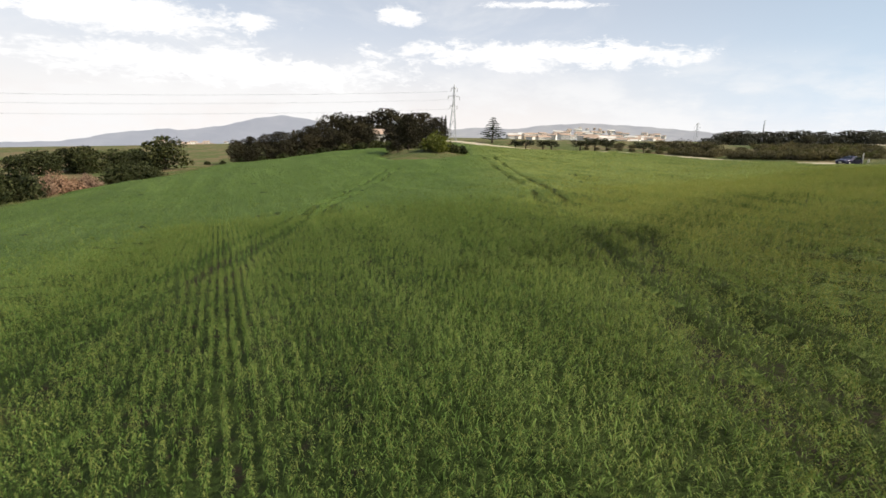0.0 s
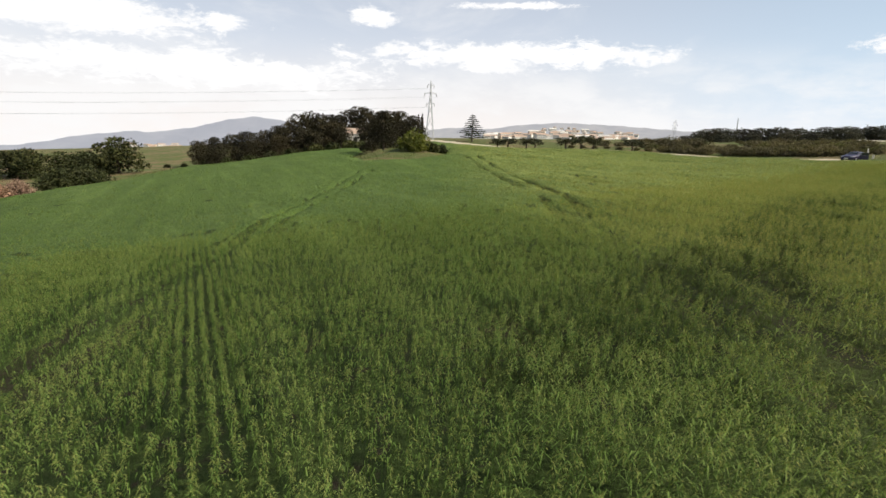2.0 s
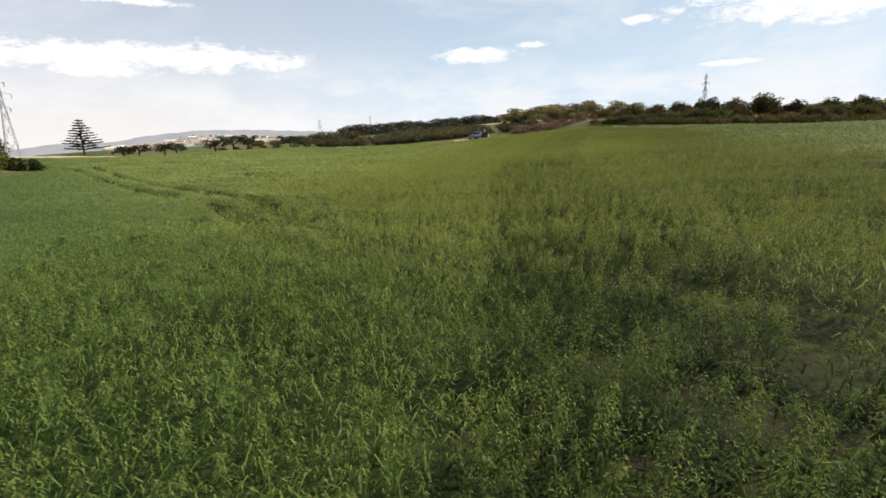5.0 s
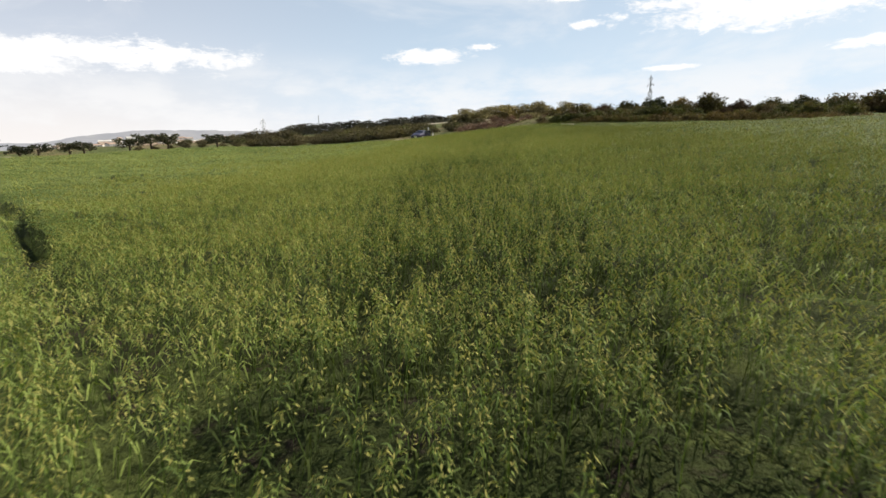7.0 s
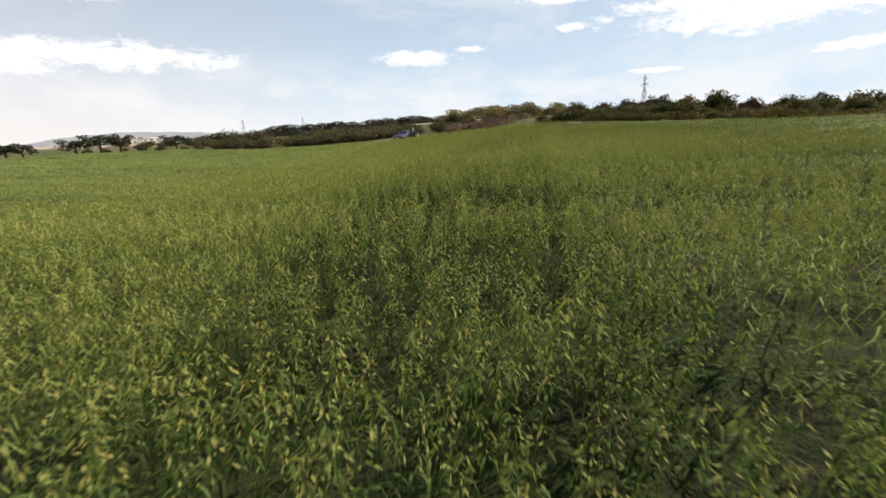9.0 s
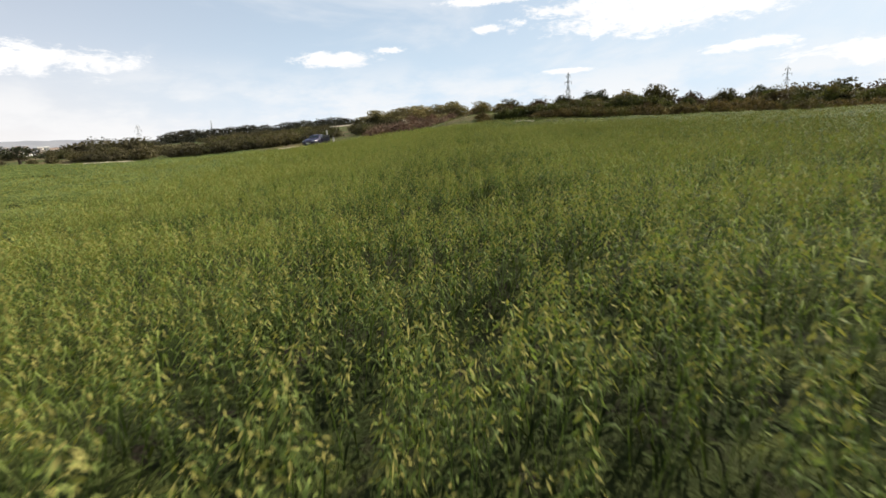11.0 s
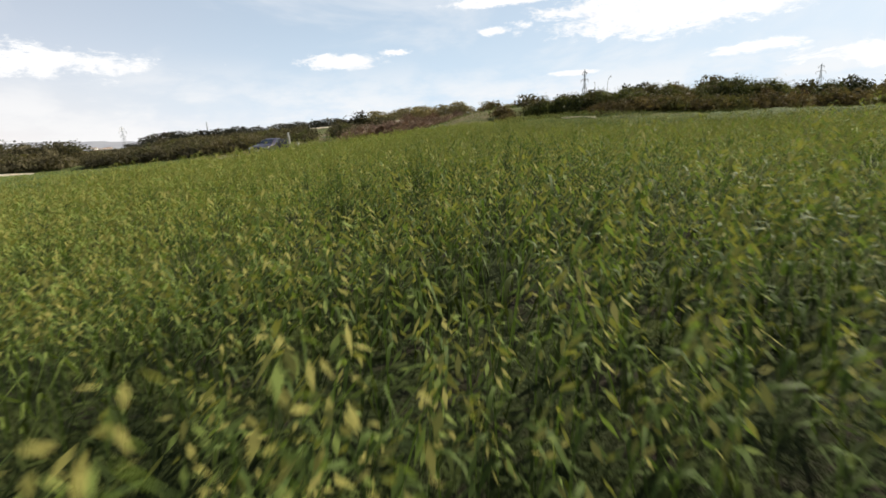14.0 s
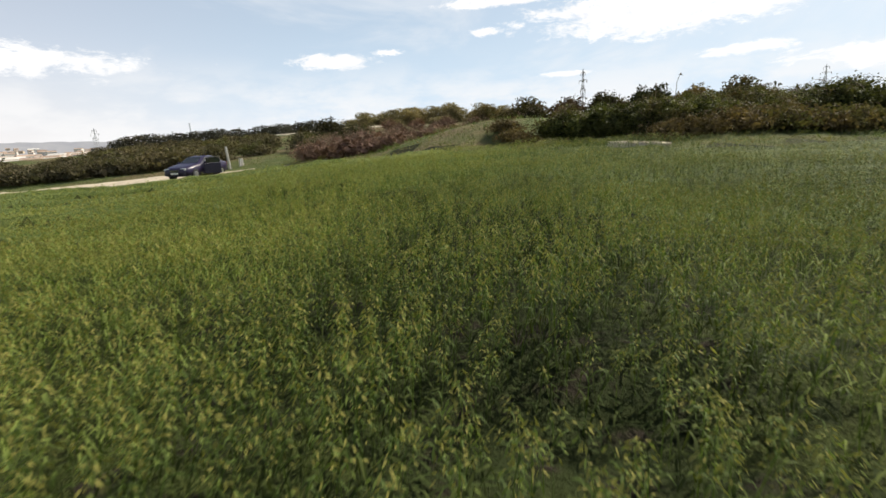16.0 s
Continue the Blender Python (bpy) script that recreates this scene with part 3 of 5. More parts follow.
def make_tree(name, label, category, leafmat, height, width, blobs, leafn, leafs, trunk_r, seed, flat=0.2, trunk_top=0.75, shell=0.5, limbs=True, group=""):
    """trunk, limbs and a ragged crown; built at the origin."""
    r = np.random.default_rng(seed)
    root = tagged(new(name), label, category, group)
    lean = r.standard_normal(2) * 0.03 * height
    top = Vector((lean[0], lean[1], height * trunk_top))
    pieces = [tube([(0, 0, -0.4), (lean[0] * 0.2, lean[1] * 0.2, height * 0.12), (lean[0] * 0.6, lean[1] * 0.6, height * 0.42), top],
                   [trunk_r * 1.35, trunk_r, trunk_r * 0.75, trunk_r * 0.25], 7)]
    if limbs:
        for b in blobs:
            c = Vector(b[:3])
            s = min(max(c.z - height * 0.22, height * 0.15), height * trunk_top * 0.9)
            o = Vector((lean[0] * s / height, lean[1] * s / height, s))
            m = o.lerp(c, 0.5) + Vector((0, 0, 0.05 * height))
            pieces.append(tube([o, m, c], [trunk_r * 0.4, trunk_r * 0.25, trunk_r * 0.08], 5))
    v, f = joined(pieces)
    part("trunk", mesh_of(name + "_trunk", v, f, [BARK], smooth=True), root)
    p = blob_points(blobs, leafn, r, shell)
    p = p[p[:, 2] > 0.05 * height]
    lv, lf = leaves(p, leafs, flat, 0.6, r)
    part("crown", mesh_of(name + "_crown", lv, lf, [leafmat]), root)
    return root


def crown_blobs(r, n, height, width, low, high, size, taper=0.3):
    """n clumps spread over the crown of a tree."""
    out = []
    for i in range(n):
        f = (i + 0.5) / n
        z = height * (low + (high - low) * f)
        spread = width * 0.5 * (1 - taper * f) * (0.35 + 0.65 * r.random())
        a = i * 2.4 + r.random()
        s = size * (0.75 + 0.5 * r.random())
        out.append((math.cos(a) * spread, math.sin(a) * spread, z, s, s, s * 0.7))
    return out


def pine(seed, mat=None, label="dark green pine with a broad ragged crown"):
    r = np.random.default_rng(seed)
    bl = crown_blobs(r, 13, 10, 7.5, 0.14, 0.92, 1.7, 0.45) + [(0, 0, 8.9, 1.5, 1.5, 1.0), (0, 0, 6.5, 2.4, 2.4, 1.8), (0, 0, 3.6, 2.2, 2.2, 1.8)]
    return make_tree("pine_tree", label, "tree", mat or PINE, 10, 7, bl, 4200, 0.42, 0.22, seed, 0.35, 0.86, 0.45, group="pines of the copse")


def broadleaf(seed, mat=None, label="dark rounded evergreen oak", name="oak_tree"):
    r = np.random.default_rng(seed)
    bl = crown_blobs(r, 12, 7, 7.5, 0.12, 0.85, 1.6, 0.35) + [(0, 0, 5.2, 2.3, 2.3, 1.7), (0, 0, 2.6, 2.4, 2.4, 1.8)]
    return make_tree(name, label, "tree", mat or OAK, 7, 7, bl, 2200, 0.50, 0.24, seed, 0.15, 0.7, 0.5)


def olive(seed):
    r = np.random.default_rng(seed)
    bl = crown_blobs(r, 10, 4, 4.2, 0.4, 0.85, 0.75, 0.2)
    return make_tree("olive_tree", "grey-green olive tree beside the farm track", "tree", OLIVE, 4, 4, bl, 900, 0.34, 0.16, seed, 0.1, 0.7, 0.4, group="olive trees by the track")


def cypress(seed):
    bl = [(0, 0, z, 0.55 * (1.05 - abs(z - 3.2) / 6.5), 0.55 * (1.05 - abs(z - 3.2) / 6.5), 0.8) for z in np.arange(0.7, 7.6, 0.45)]
    return make_tree("cypress_tree", "slim dark cypress at the copse's edge", "tree", PINE, 8, 1.2, bl, 800, 0.34, 0.12, seed, 0.0, 0.95, 0.6, limbs=False, group="cypresses")


def cedar(seed):
    """Level tiers of needled boughs round a straight stem."""
    r = np.random.default_rng(seed)
    h = 7.0
    root = tagged(new("cedar_tree"), "cedar with level tiered branches by the track", "tree")
    pieces = [tube([(0, 0, -0.3), (0, 0, h * 0.5), (0, 0, h)], [0.22, 0.14, 0.03], 7)]
    pts = []
    for i, z in enumerate(np.linspace(0.9, h - 0.4, 12)):
        reach = 4.2 * (1 - z / h) ** 0.9 + 0.25
        for j in range(7):
            a = j * 0.897 + i * 1.1 + r.random() * 0.3
            L = reach * (0.6 + 0.5 * r.random())
            e = Vector((math.cos(a) * L, math.sin(a) * L, z + 0.12 * L))
            pieces.append(tube([(0, 0, z), Vector((0, 0, z)).lerp(e, 0.6) + Vector((0, 0, 0.04)), e], [0.05, 0.035, 0.012], 4))
            n = int(10 + 16 * L)
            f = r.random(n) ** 0.7
            q = np.array([0, 0, z]) + f[:, None] * (np.array(e) - np.array([0, 0, z])) + r.standard_normal((n, 3)) * np.array([0.16, 0.16, 0.05])
            pts.append(q)
    v, f = joined(pieces)
    part("trunk", mesh_of("cedar_trunk", v, f, [BARK], smooth=True), root)
    lv, lf = leaves(np.concatenate(pts), 0.34, 0.8, 0.5, r)
    part("crown", mesh_of("cedar_crown", lv, lf, [CEDAR]), root)
    return root


def bush(name, label, mat, seed, w, h, leafn, leafs, canes=0, category="bush", group="", cane_len=1.0, cane_mat=None, flat=0.1):
    """A bush from the ground up: stems, leafy lumps and loose canes."""
    r = np.random.default_rng(seed)
    root = tagged(new(name), label, category, group)
    bl = []
    for i in range(9):
        a, d = i * 2.4 + r.random(), w * 0.33 * math.sqrt((i + 0.3) / 9)
        top = h * (0.92 - 0.45 * (d / (w * 0.34)) ** 2) * (0.8 + 0.25 * r.random())
        bl.append((math.cos(a) * d, math.sin(a) * d, top * 0.5, w * 0.2 * (0.8 + 0.4 * r.random()), w * 0.2 * (0.8 + 0.4 * r.random()), top * 0.55))
    stems = []
    for b in bl:
        stems.append(tube([(b[0] * 0.25, b[1] * 0.25, -0.25), (b[0] * 0.7, b[1] * 0.7, b[2] * 0.8), (b[0], b[1], b[2] * 1.6)], [0.035 * h / 2, 0.025 * h / 2, 0.008], 5))
    for i in range(canes):
        a, L = r.random() * 6.28, cane_len * (0.6 + 0.8 * r.random())
        b = bl[r.integers(len(bl))]
        s = Vector((b[0], b[1], b[2] * 1.7))
        o = Vector((math.cos(a), math.sin(a), 0))
        stems.append(tube([s, s + o * L * 0.3 + Vector((0, 0, L * 0.45)), s + o * L * 0.75 + Vector((0, 0, L * 0.5)), s + o * L + Vector((0, 0, L * 0.3))], [0.014, 0.011, 0.008, 0.004], 4))
    v, f = joined(stems)
    part("stem_tangle", mesh_of(name + "_stems", v, f, [cane_mat or CANE], smooth=True), root)
    p = blob_points(bl, leafn, r, 0.6, 0.13)
    p = p[p[:, 2] > 0.02]
    extra = []
    for i in range(canes):
        q = np.array(stems[len(bl) + i][0])[::2]
        extra.append(q + r.standard_normal(q.shape) * 0.05)
    if extra:
        p = np.concatenate([p] + extra)
    lv, lf = leaves(p, leafs, flat, 0.6, r)
    heart = blob_points(bl, max(120, int(leafn * 0.12)), r, 0.2, 0.0)
    heart = np.array([0, 0, h * 0.3]) + (heart - np.array([0, 0, h * 0.3])) * 0.8
    hv, hf = leaves(heart, max(leafs * 2.6, w * 0.10), 0.1, 0.8, r)
    lv, lf = np.concatenate([lv, hv]), np.concatenate([lf, hf + len(lv)])
    part("foliage", mesh_of(name + "_foliage", lv, lf, [mat]), root)
    return root


def stand(kinds, rows, base, spread=0.12, sink=0.0, seed=3, wide=1.0, tops=False):
    """Sets copies of the trees built in kinds at (x, y, height); base is the height that they were built at."""
    r = np.random.default_rng(seed)
    first = set()
    for i, (x, y, h) in enumerate(rows):
        k = i % len(kinds)
        s = (h - float(ground_z(np.array(x), np.array(y))) if tops else h) / base
        m = Matrix.Translation((x, y, float(ground_z(np.array(x), np.array(y))) - sink)) @ Matrix.Rotation(r.random() * 6.28, 4, "Z") @ Matrix.Diagonal((s * wide * (1 + spread * (r.random() - 0.3)), s * wide * (1 + spread * (r.random() - 0.3)), s, 1))
        if k not in first:
            first.add(k)
            kinds[k].matrix_basis = m
            kinds[k]["_m"] = 1
            del kinds[k]["_m"]
        else:
            c = copy_thing(kinds[k], Matrix.Identity(4))
            c.matrix_basis = m


# the copse on the rise
COPSE = [(-63.3, 152.4, 7.4), (-60.3, 155, 8.6), (-57.4, 160, 9.5), (-52.6, 161.7, 9.6), (-49.8, 167.8, 9.6), (-45.5, 169, 10.4), (-42.6, 172.8, 11.6), (-38.5, 175.8, 12.6), (-34.7, 176.6, 12.8),
         (-30.3, 179.5, 12), (-25.3, 183.3, 13.4), (-20, 183.9, 13.2), (-14.1, 179.4, 11), (-9, 179.8, 11.2), (-3.5, 175, 9), (-40.6, 150, 6.6), (-31.3, 152, 6.8), (-23.4, 152, 6.4), (-15.8, 142, 6.4),
         (-49.3, 150, 6.6), (-57, 146, 5.4), (-27, 160, 8.4), (-36, 162, 8.4)]
stand([pine(11), pine(12), pine(13), pine(14)], COPSE, 10, 0.35, 0.4, wide=1.2)
stand([pine(15, label="large dark pine leaning over the grassy mound")], [(-7.6, 99.7, 7.4), (-5.2, 112, 6.2), (-10.5, 108, 6.4)], 10, 0.3)
UNDER = [(-60, 149, 2.6), (-54, 147, 2.4), (-47, 146, 2.8), (-41, 144, 2.6), (-36, 146, 2.8), (-29, 144, 2.6), (-24, 142, 2.8), (-19, 136, 2.6), (-15, 130, 2.8), (-12, 118, 2.4), (-44, 158, 3.2), (-33, 158, 3.4), (-20, 156, 3.2), (-9, 124, 2.6)]
stand([bush("undergrowth_bush", "dark undergrowth bush at the foot of the pines", OAK, s, 5.0, 2.6, 700, 0.4, group="copse undergrowth") for s in (31, 32)], UNDER, 2.6, 0.5)
stand([cypress(21)], [(-3.4, 165, 6.8), (-2.0, 165, 7.8), (-0.8, 165.5, 8.0)], 8, 0.1)
stand([bush("shrub", "fresh yellow-green shrub on the mound", LIME, 41, 5.2, 3.5, 1300, 0.34)], [(-1.9, 88, 4.0)], 3.5)
stand([bush("shrub", "low olive-green shrub at the mound's foot", OAK, 42, 3.4, 1.6, 600, 0.3)], [(1.1, 92, 1.9), (2.4, 96, 1.8)], 1.6)
stand([cedar(5)], [(12.2, 138.2, 6.9)], 7)
# hedge and trees across the left-hand edge
HEDGE_W = [(-48.6, 55.5, 4.6), (-48.4, 51.5, 4.4), (-49, 47, 4.0), (-55.5, 84.2, 4.2), (-54.6, 87.6, 4.6), (-54.8, 91, 4.4), (-56.2, 95, 2.6), (-67.5, 151, 1.6), (-72.8, 152, 1.4)]
stand([bush("hedge_bush", "dense dark hedge bush along the field", OAK, s, 5.5, 4.0, 2800, 0.24, group="hedge bushes") for s in (51, 52)], HEDGE_W, 4.0, 0.4, wide=1.1)
SCRUB_W = [(-51.5, 60, 3.2), (-52.6, 64, 3.4), (-53.4, 67.5, 3.3), (-54.2, 71.2, 2.9), (-54.8, 75.8, 2.6), (-57, 70, 3.0), (-58, 80, 2.6)]
stand([bush("scrub_bush", "brown leafless scrub in the hedge", SCRUB, s, 4.5, 3.0, 1300, 0.22, canes=14, group="dry scrub") for s in (55, 56)], SCRUB_W, 3.0, 0.4)
ROUND = [(-73.6, 130.7, 9.0), (-90.6, 125.7, 6.8), (-95.2, 126.1, 6.2), (-85.8, 129.1, 6.0), (-93.8, 117, 6.0), (-97.8, 113.8, 5.4), (-80.1, 129.2, 6.0), (-88, 121, 5.6), (-104, 108, 5.6), (-76, 126, 5.4)]
stand([broadleaf(61), broadleaf(62), broadleaf(63)], ROUND, 7, 0.35, 0.3, wide=1.25)
# along the track
stand([olive(71), olive(72)], [(16.0, 118, 2.2), (18.2, 117.4, 2.4), (22.0, 116, 2.5), (23.8, 115.4, 2.3), (29.2, 111, 2.6), (32.0, 109.6, 3.0), (34.2, 108.6, 2.8), (40.6, 104.5, 2.6)], 4, 0.3, wide=1.6)
HEDGE_N = [(45.3, 132.5, 1.01), (51, 128.2, 1.05), (56.1, 123.9, 2.13), (55.4, 108.7, 2.42), (59.7, 101.8, 1.17), (60.5, 96.1, 1.63), (69.9, 103.6, 1.37), (74.6, 104, 1.25), (58, 138.3, 1.63), (65, 112, 0.79), (48, 116, 1.21), (41, 122, 1.16), (72, 116, 0.95), (80, 110, 1.22), (84, 101, 1.13), (66.5, 95, 1.76), (70.5, 92, 1.18), (75, 90, 1.22), (57, 105, 1.27), (62, 106, 0.91), (52, 112, 2.53), (44, 119, 1.19), (67, 108, 1.54), (60, 117, 0.87), (69, 99, 1.39), (77, 97, 1.26), (56, 99.5, 1.49), (51.5, 106.5, 1.25), (47, 110.5, 1.25)]
stand([bush("hedge_bush", "brown-green hedge bush beyond the track", HEDGE, s, 6.4, 2.5, 1700, 0.21, canes=10, group="bushes beyond the track") for s in (75, 76, 77)], HEDGE_N, 2.5, 0.6, wide=1.35)
TRACK_SCRUB = [(31.2, 113.7, 0.69), (33.3, 112.3, 0.62), (35.1, 110.4, 0.68), (37.3, 109.3, 0.64), (39.4, 108.0, 0.72), (42.1, 105.9, 0.74), (43.5, 103.6, 0.86), (45.9, 102.6, 1.54), (47.8, 100.9, 1.96), (48.8, 98.3, 1.81), (51.2, 97.2, 1.97), (53.5, 94.5, 1.56), (54.8, 92.4, 1.68), (56.4, 90.4, 1.82), (57.7, 88.3, 1.63), (59.3, 86.7, 1.82), (61.4, 85.3, 1.8), (62.2, 82.7, 1.93), (64.1, 81.0, 1.66)]
stand([bush("scrub_bush", "olive-brown scrub bordering the dusty track", HEDGE, s, 4.2, 1.6, 1200, 0.155, canes=12, group="scrub along the track", cane_len=0.5) for s in (78, 79)], TRACK_SCRUB, 1.6, 0.5, wide=1.0)
SLOPE_SCRUB = [(83.1, 122.7, 1.03), (68.4, 98.7, 1.41), (71.6, 100.6, 1.61), (89.8, 117.7, 0.79), (75.3, 112.1, 1.26), (86.0, 89.6, 0.97), (77.4, 84.3, 1.32), (71.5, 78.2, 1.88), (72.4, 109.8, 1.41), (67.4, 89.6, 1.9), (82.1, 102.0, 1.07), (106.0, 105.2, 0.84), (76.8, 123.2, 0.98), (83.0, 108.6, 0.94), (72.7, 93.1, 1.9), (75.0, 80.2, 1.56), (72.6, 114.2, 1.16), (71.1, 106.3, 1.31), (80.2, 87.6, 1.34), (73.7, 117.0, 1.06), (79.2, 99.8, 1.32), (78.6, 114.7, 1.11), (63.5, 93.0, 1.25), (60.7, 90.5, 2.03), (73.3, 121.1, 0.73), (88.7, 93.2, 0.74), (91.6, 120.4, 0.83), (83.0, 119.2, 0.98), (84.4, 92.7, 1.05), (83.2, 86.1, 1.23), (68.7, 81.8, 1.29), (66.4, 102.3, 1.68), (77.7, 94.2, 1.32), (68.4, 93.1, 2.09), (81.8, 97.5, 1.17), (65.9, 84.4, 1.37), (75.4, 89.3, 1.76), (78.1, 78.5, 1.63), (76.8, 128.2, 0.8), (86.9, 111.6, 0.77), (61.0, 86.8, 1.32), (86.0, 106.2, 0.79), (76.9, 97.2, 1.55), (102.2, 98.7, 0.79), (75.5, 105.0, 1.35), (79.9, 107.0, 1.13)]
stand([bush("scrub_bush", "brown-olive scrub on the slope beyond the track", HEDGE, s, 4.6, 1.7, 1000, 0.20, canes=10, group="scrub on the slope", cane_len=0.5) for s in (271, 272)], SLOPE_SCRUB, 1.7, 0.6, wide=1.1)
# wooded hill and sunlit pines behind the scrub
WOOD_H = [(111.3, 219, 3.4), (116.9, 219.4, 5.2), (122.1, 218.8, 6.2), (126.8, 218.3, 6.4), (135, 216.7, 5.8), (140.8, 214.1, 6.2), (147.1, 212, 6.3), (153.5, 209.8, 5.8), (160.6, 204.1, 6.3), (164.3, 198.3, 6.6),
          (167.8, 192.4, 6.6), (171.6, 188.8, 7.2), (171.9, 180.1, 6.0), (119, 205, 4.0), (130, 203, 4.2), (141, 200, 4.4), (150, 196, 4.4), (158, 188, 4.6), (108, 205, 3.0), (163, 176, 4.6)]
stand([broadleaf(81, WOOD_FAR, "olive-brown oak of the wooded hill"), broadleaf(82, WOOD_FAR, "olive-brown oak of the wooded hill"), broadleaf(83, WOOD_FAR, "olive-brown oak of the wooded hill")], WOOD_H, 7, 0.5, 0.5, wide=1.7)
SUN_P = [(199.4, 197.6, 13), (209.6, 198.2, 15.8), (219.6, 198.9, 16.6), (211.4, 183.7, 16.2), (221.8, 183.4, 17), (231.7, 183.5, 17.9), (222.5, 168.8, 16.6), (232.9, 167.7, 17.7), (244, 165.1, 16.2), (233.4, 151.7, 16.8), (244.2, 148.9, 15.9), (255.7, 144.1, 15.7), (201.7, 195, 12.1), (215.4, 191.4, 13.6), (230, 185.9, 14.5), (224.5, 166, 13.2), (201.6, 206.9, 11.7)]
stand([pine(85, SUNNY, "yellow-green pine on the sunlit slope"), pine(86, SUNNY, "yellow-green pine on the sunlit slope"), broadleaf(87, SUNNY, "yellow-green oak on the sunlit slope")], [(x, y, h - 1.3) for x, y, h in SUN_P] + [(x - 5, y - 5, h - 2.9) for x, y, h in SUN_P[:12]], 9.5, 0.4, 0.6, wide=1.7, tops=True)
MID = [(75.7, 79.8, 2.5), (73.9, 81.6, 2.0), (81.2, 64.2, 1.5)]
stand([bush("thicket", "tangled dark thicket beside the track", OAK_WARM, 91, 4.2, 3.0, 1500, 0.22, canes=16)], MID, 3.0, 0.4)
THICK = [(85.1, 84.5, 1.44), (88.8, 83.3, 1.48), (89.3, 79.5, 1.44), (91.3, 76.8, 1.44), (91.3, 72.9, 1.4), (84, 78, 1.08), (87, 75.5, 1.08), (79, 75, 0.9), (86, 68, 1.17), (93, 68, 1.35), (90, 62, 1.26)]
stand([bush("scrub_bush", "reddish-brown dry scrub on the bank", SCRUB, s, 4.6, 2.6, 1500, 0.2, canes=18, group="dry scrub on the bank") for s in (93, 94)], THICK, 2.6, 0.5)
DRY_BAND = [(64.69, 69.56, 3.28), (68.74, 72.63, 3.63), (67.65, 70.2, 3.52), (66.48, 67.83, 3.53), (70.75, 70.59, 3.9), (69.5, 68.24, 3.72), (68.17, 65.95, 3.68), (72.63, 68.38, 4.01), (71.22, 66.12, 3.79), (69.73, 63.93, 3.7), (74.36, 66.03, 4.03), (72.79, 63.87, 3.81), (71.14, 61.8, 3.72)]
stand([bush("scrub_bush", "pinkish-brown leafless scrub above the grassy knoll", SCRUB, s, 4.6, 2.0, 2200, 0.11, canes=30, group="dry scrub above the knoll", cane_len=0.9) for s in (95, 96)], DRY_BAND, 2.1, 0.4, wide=1.3, tops=True)
# brambles on the field's right-hand edge
BRAM = [(58.7, 49.9, 3.95), (58.2, 48.7, 3.94), (57.9, 47.6, 3.98), (57.8, 46.6, 3.93), (58.5, 45.9, 3.95), (60.2, 45.7, 4.14), (61.6, 45.3, 4.41), (63.1, 44.5, 4.33), (64.0, 43.8, 4.19), (64.7, 43.1, 4.21), (65.2, 42.4, 4.59), (65.8, 41.5, 4.56), (66.4, 40.3, 4.29)]
stand([bush("bramble_bush", "dense bramble bush with arching canes on the bank", BRAMBLE, s, 3.3, 2.1, 6500, 0.095, canes=18, group="brambles on the bank", cane_len=0.6, flat=0.6) for s in (101, 102, 103, 104)], BRAM, 2.2, 0.6, wide=1.1, tops=True)
FOOT = [(56.6, 46.2, 0.55), (57.2, 45.6, 0.6), (58.1, 45.0, 0.7), (58.9, 44.4, 0.75), (59.7, 43.8, 0.8), (60.4, 43.0, 0.8), (61.0, 42.1, 0.85), (61.6, 41.2, 0.85), (62.2, 40.2, 0.9), (62.9, 39.0, 0.9), (58.8, 51.6, 0.5), (59.6, 52.6, 0.6), (60.6, 53.4, 0.6), (64.5, 37, 1.0), (65, 35, 1.1), (65.8, 33, 1.2), (66.3, 31, 1.0), (66.8, 29, 1.2), (67.4, 27, 1.1), (68, 25, 1.2), (68.8, 23, 1.2), (69.6, 20.5, 1.2), (70.5, 18, 1.2), (71.3, 15, 1.2)]
stand([bush("weed_clump", "dry brown weeds at the foot of the brambles", WEED, s, 2.4, 0.8, 1100, 0.10, canes=14, group="weeds under the brambles", cane_len=0.3) for s in (131, 132)], FOOT, 0.8, 0.5)
BRAM_FAR = [(62.8, 50.8, 3.7), (66.6, 43.4, 4.13), (68, 39.6, 4.1), (66.3, 35.2, 3.49), (68.2, 31.2, 4.38), (70.7, 27.4, 4.33), (73, 24.6, 4.28), (66.4, 46.5, 4.24), (63.5, 48, 4.18), (61.5, 50, 3.93), (67.4, 37.4, 3.95), (69.6, 34, 3.6), (75, 18, 4.55), (77, 11, 4.55), (78, 3, 4.55), (72, 30, 4.53), (72, 44, 4.48), (70, 48, 4.68)]
BACK = [(74, 58, 4.79), (76, 54, 4.76), (79, 49, 5.11), (82, 44, 4.89), (83, 39, 4.38), (84, 33, 4.59), (86, 27, 5.18), (88, 20, 4.82), (90, 12, 4.55), (81, 61, 5.26), (86, 53, 5.88), (88, 47, 5.52)]
FAR_BACK = [(95.8, 73.7, 6.64), (98.0, 69.6, 7.16), (100.1, 65.4, 7.1), (101.9, 61.1, 7.4), (103.5, 56.8, 7.93), (104.8, 52.3, 7.59), (106.0, 47.8, 8.0), (106.9, 43.2, 6.45), (107.6, 38.6, 6.52), (108.0, 34.0, 6.72), (108.2, 29.3, 6.65), (108.2, 24.7, 6.6), (107.9, 20.0, 6.2), (107.4, 15.4, 5.79)]
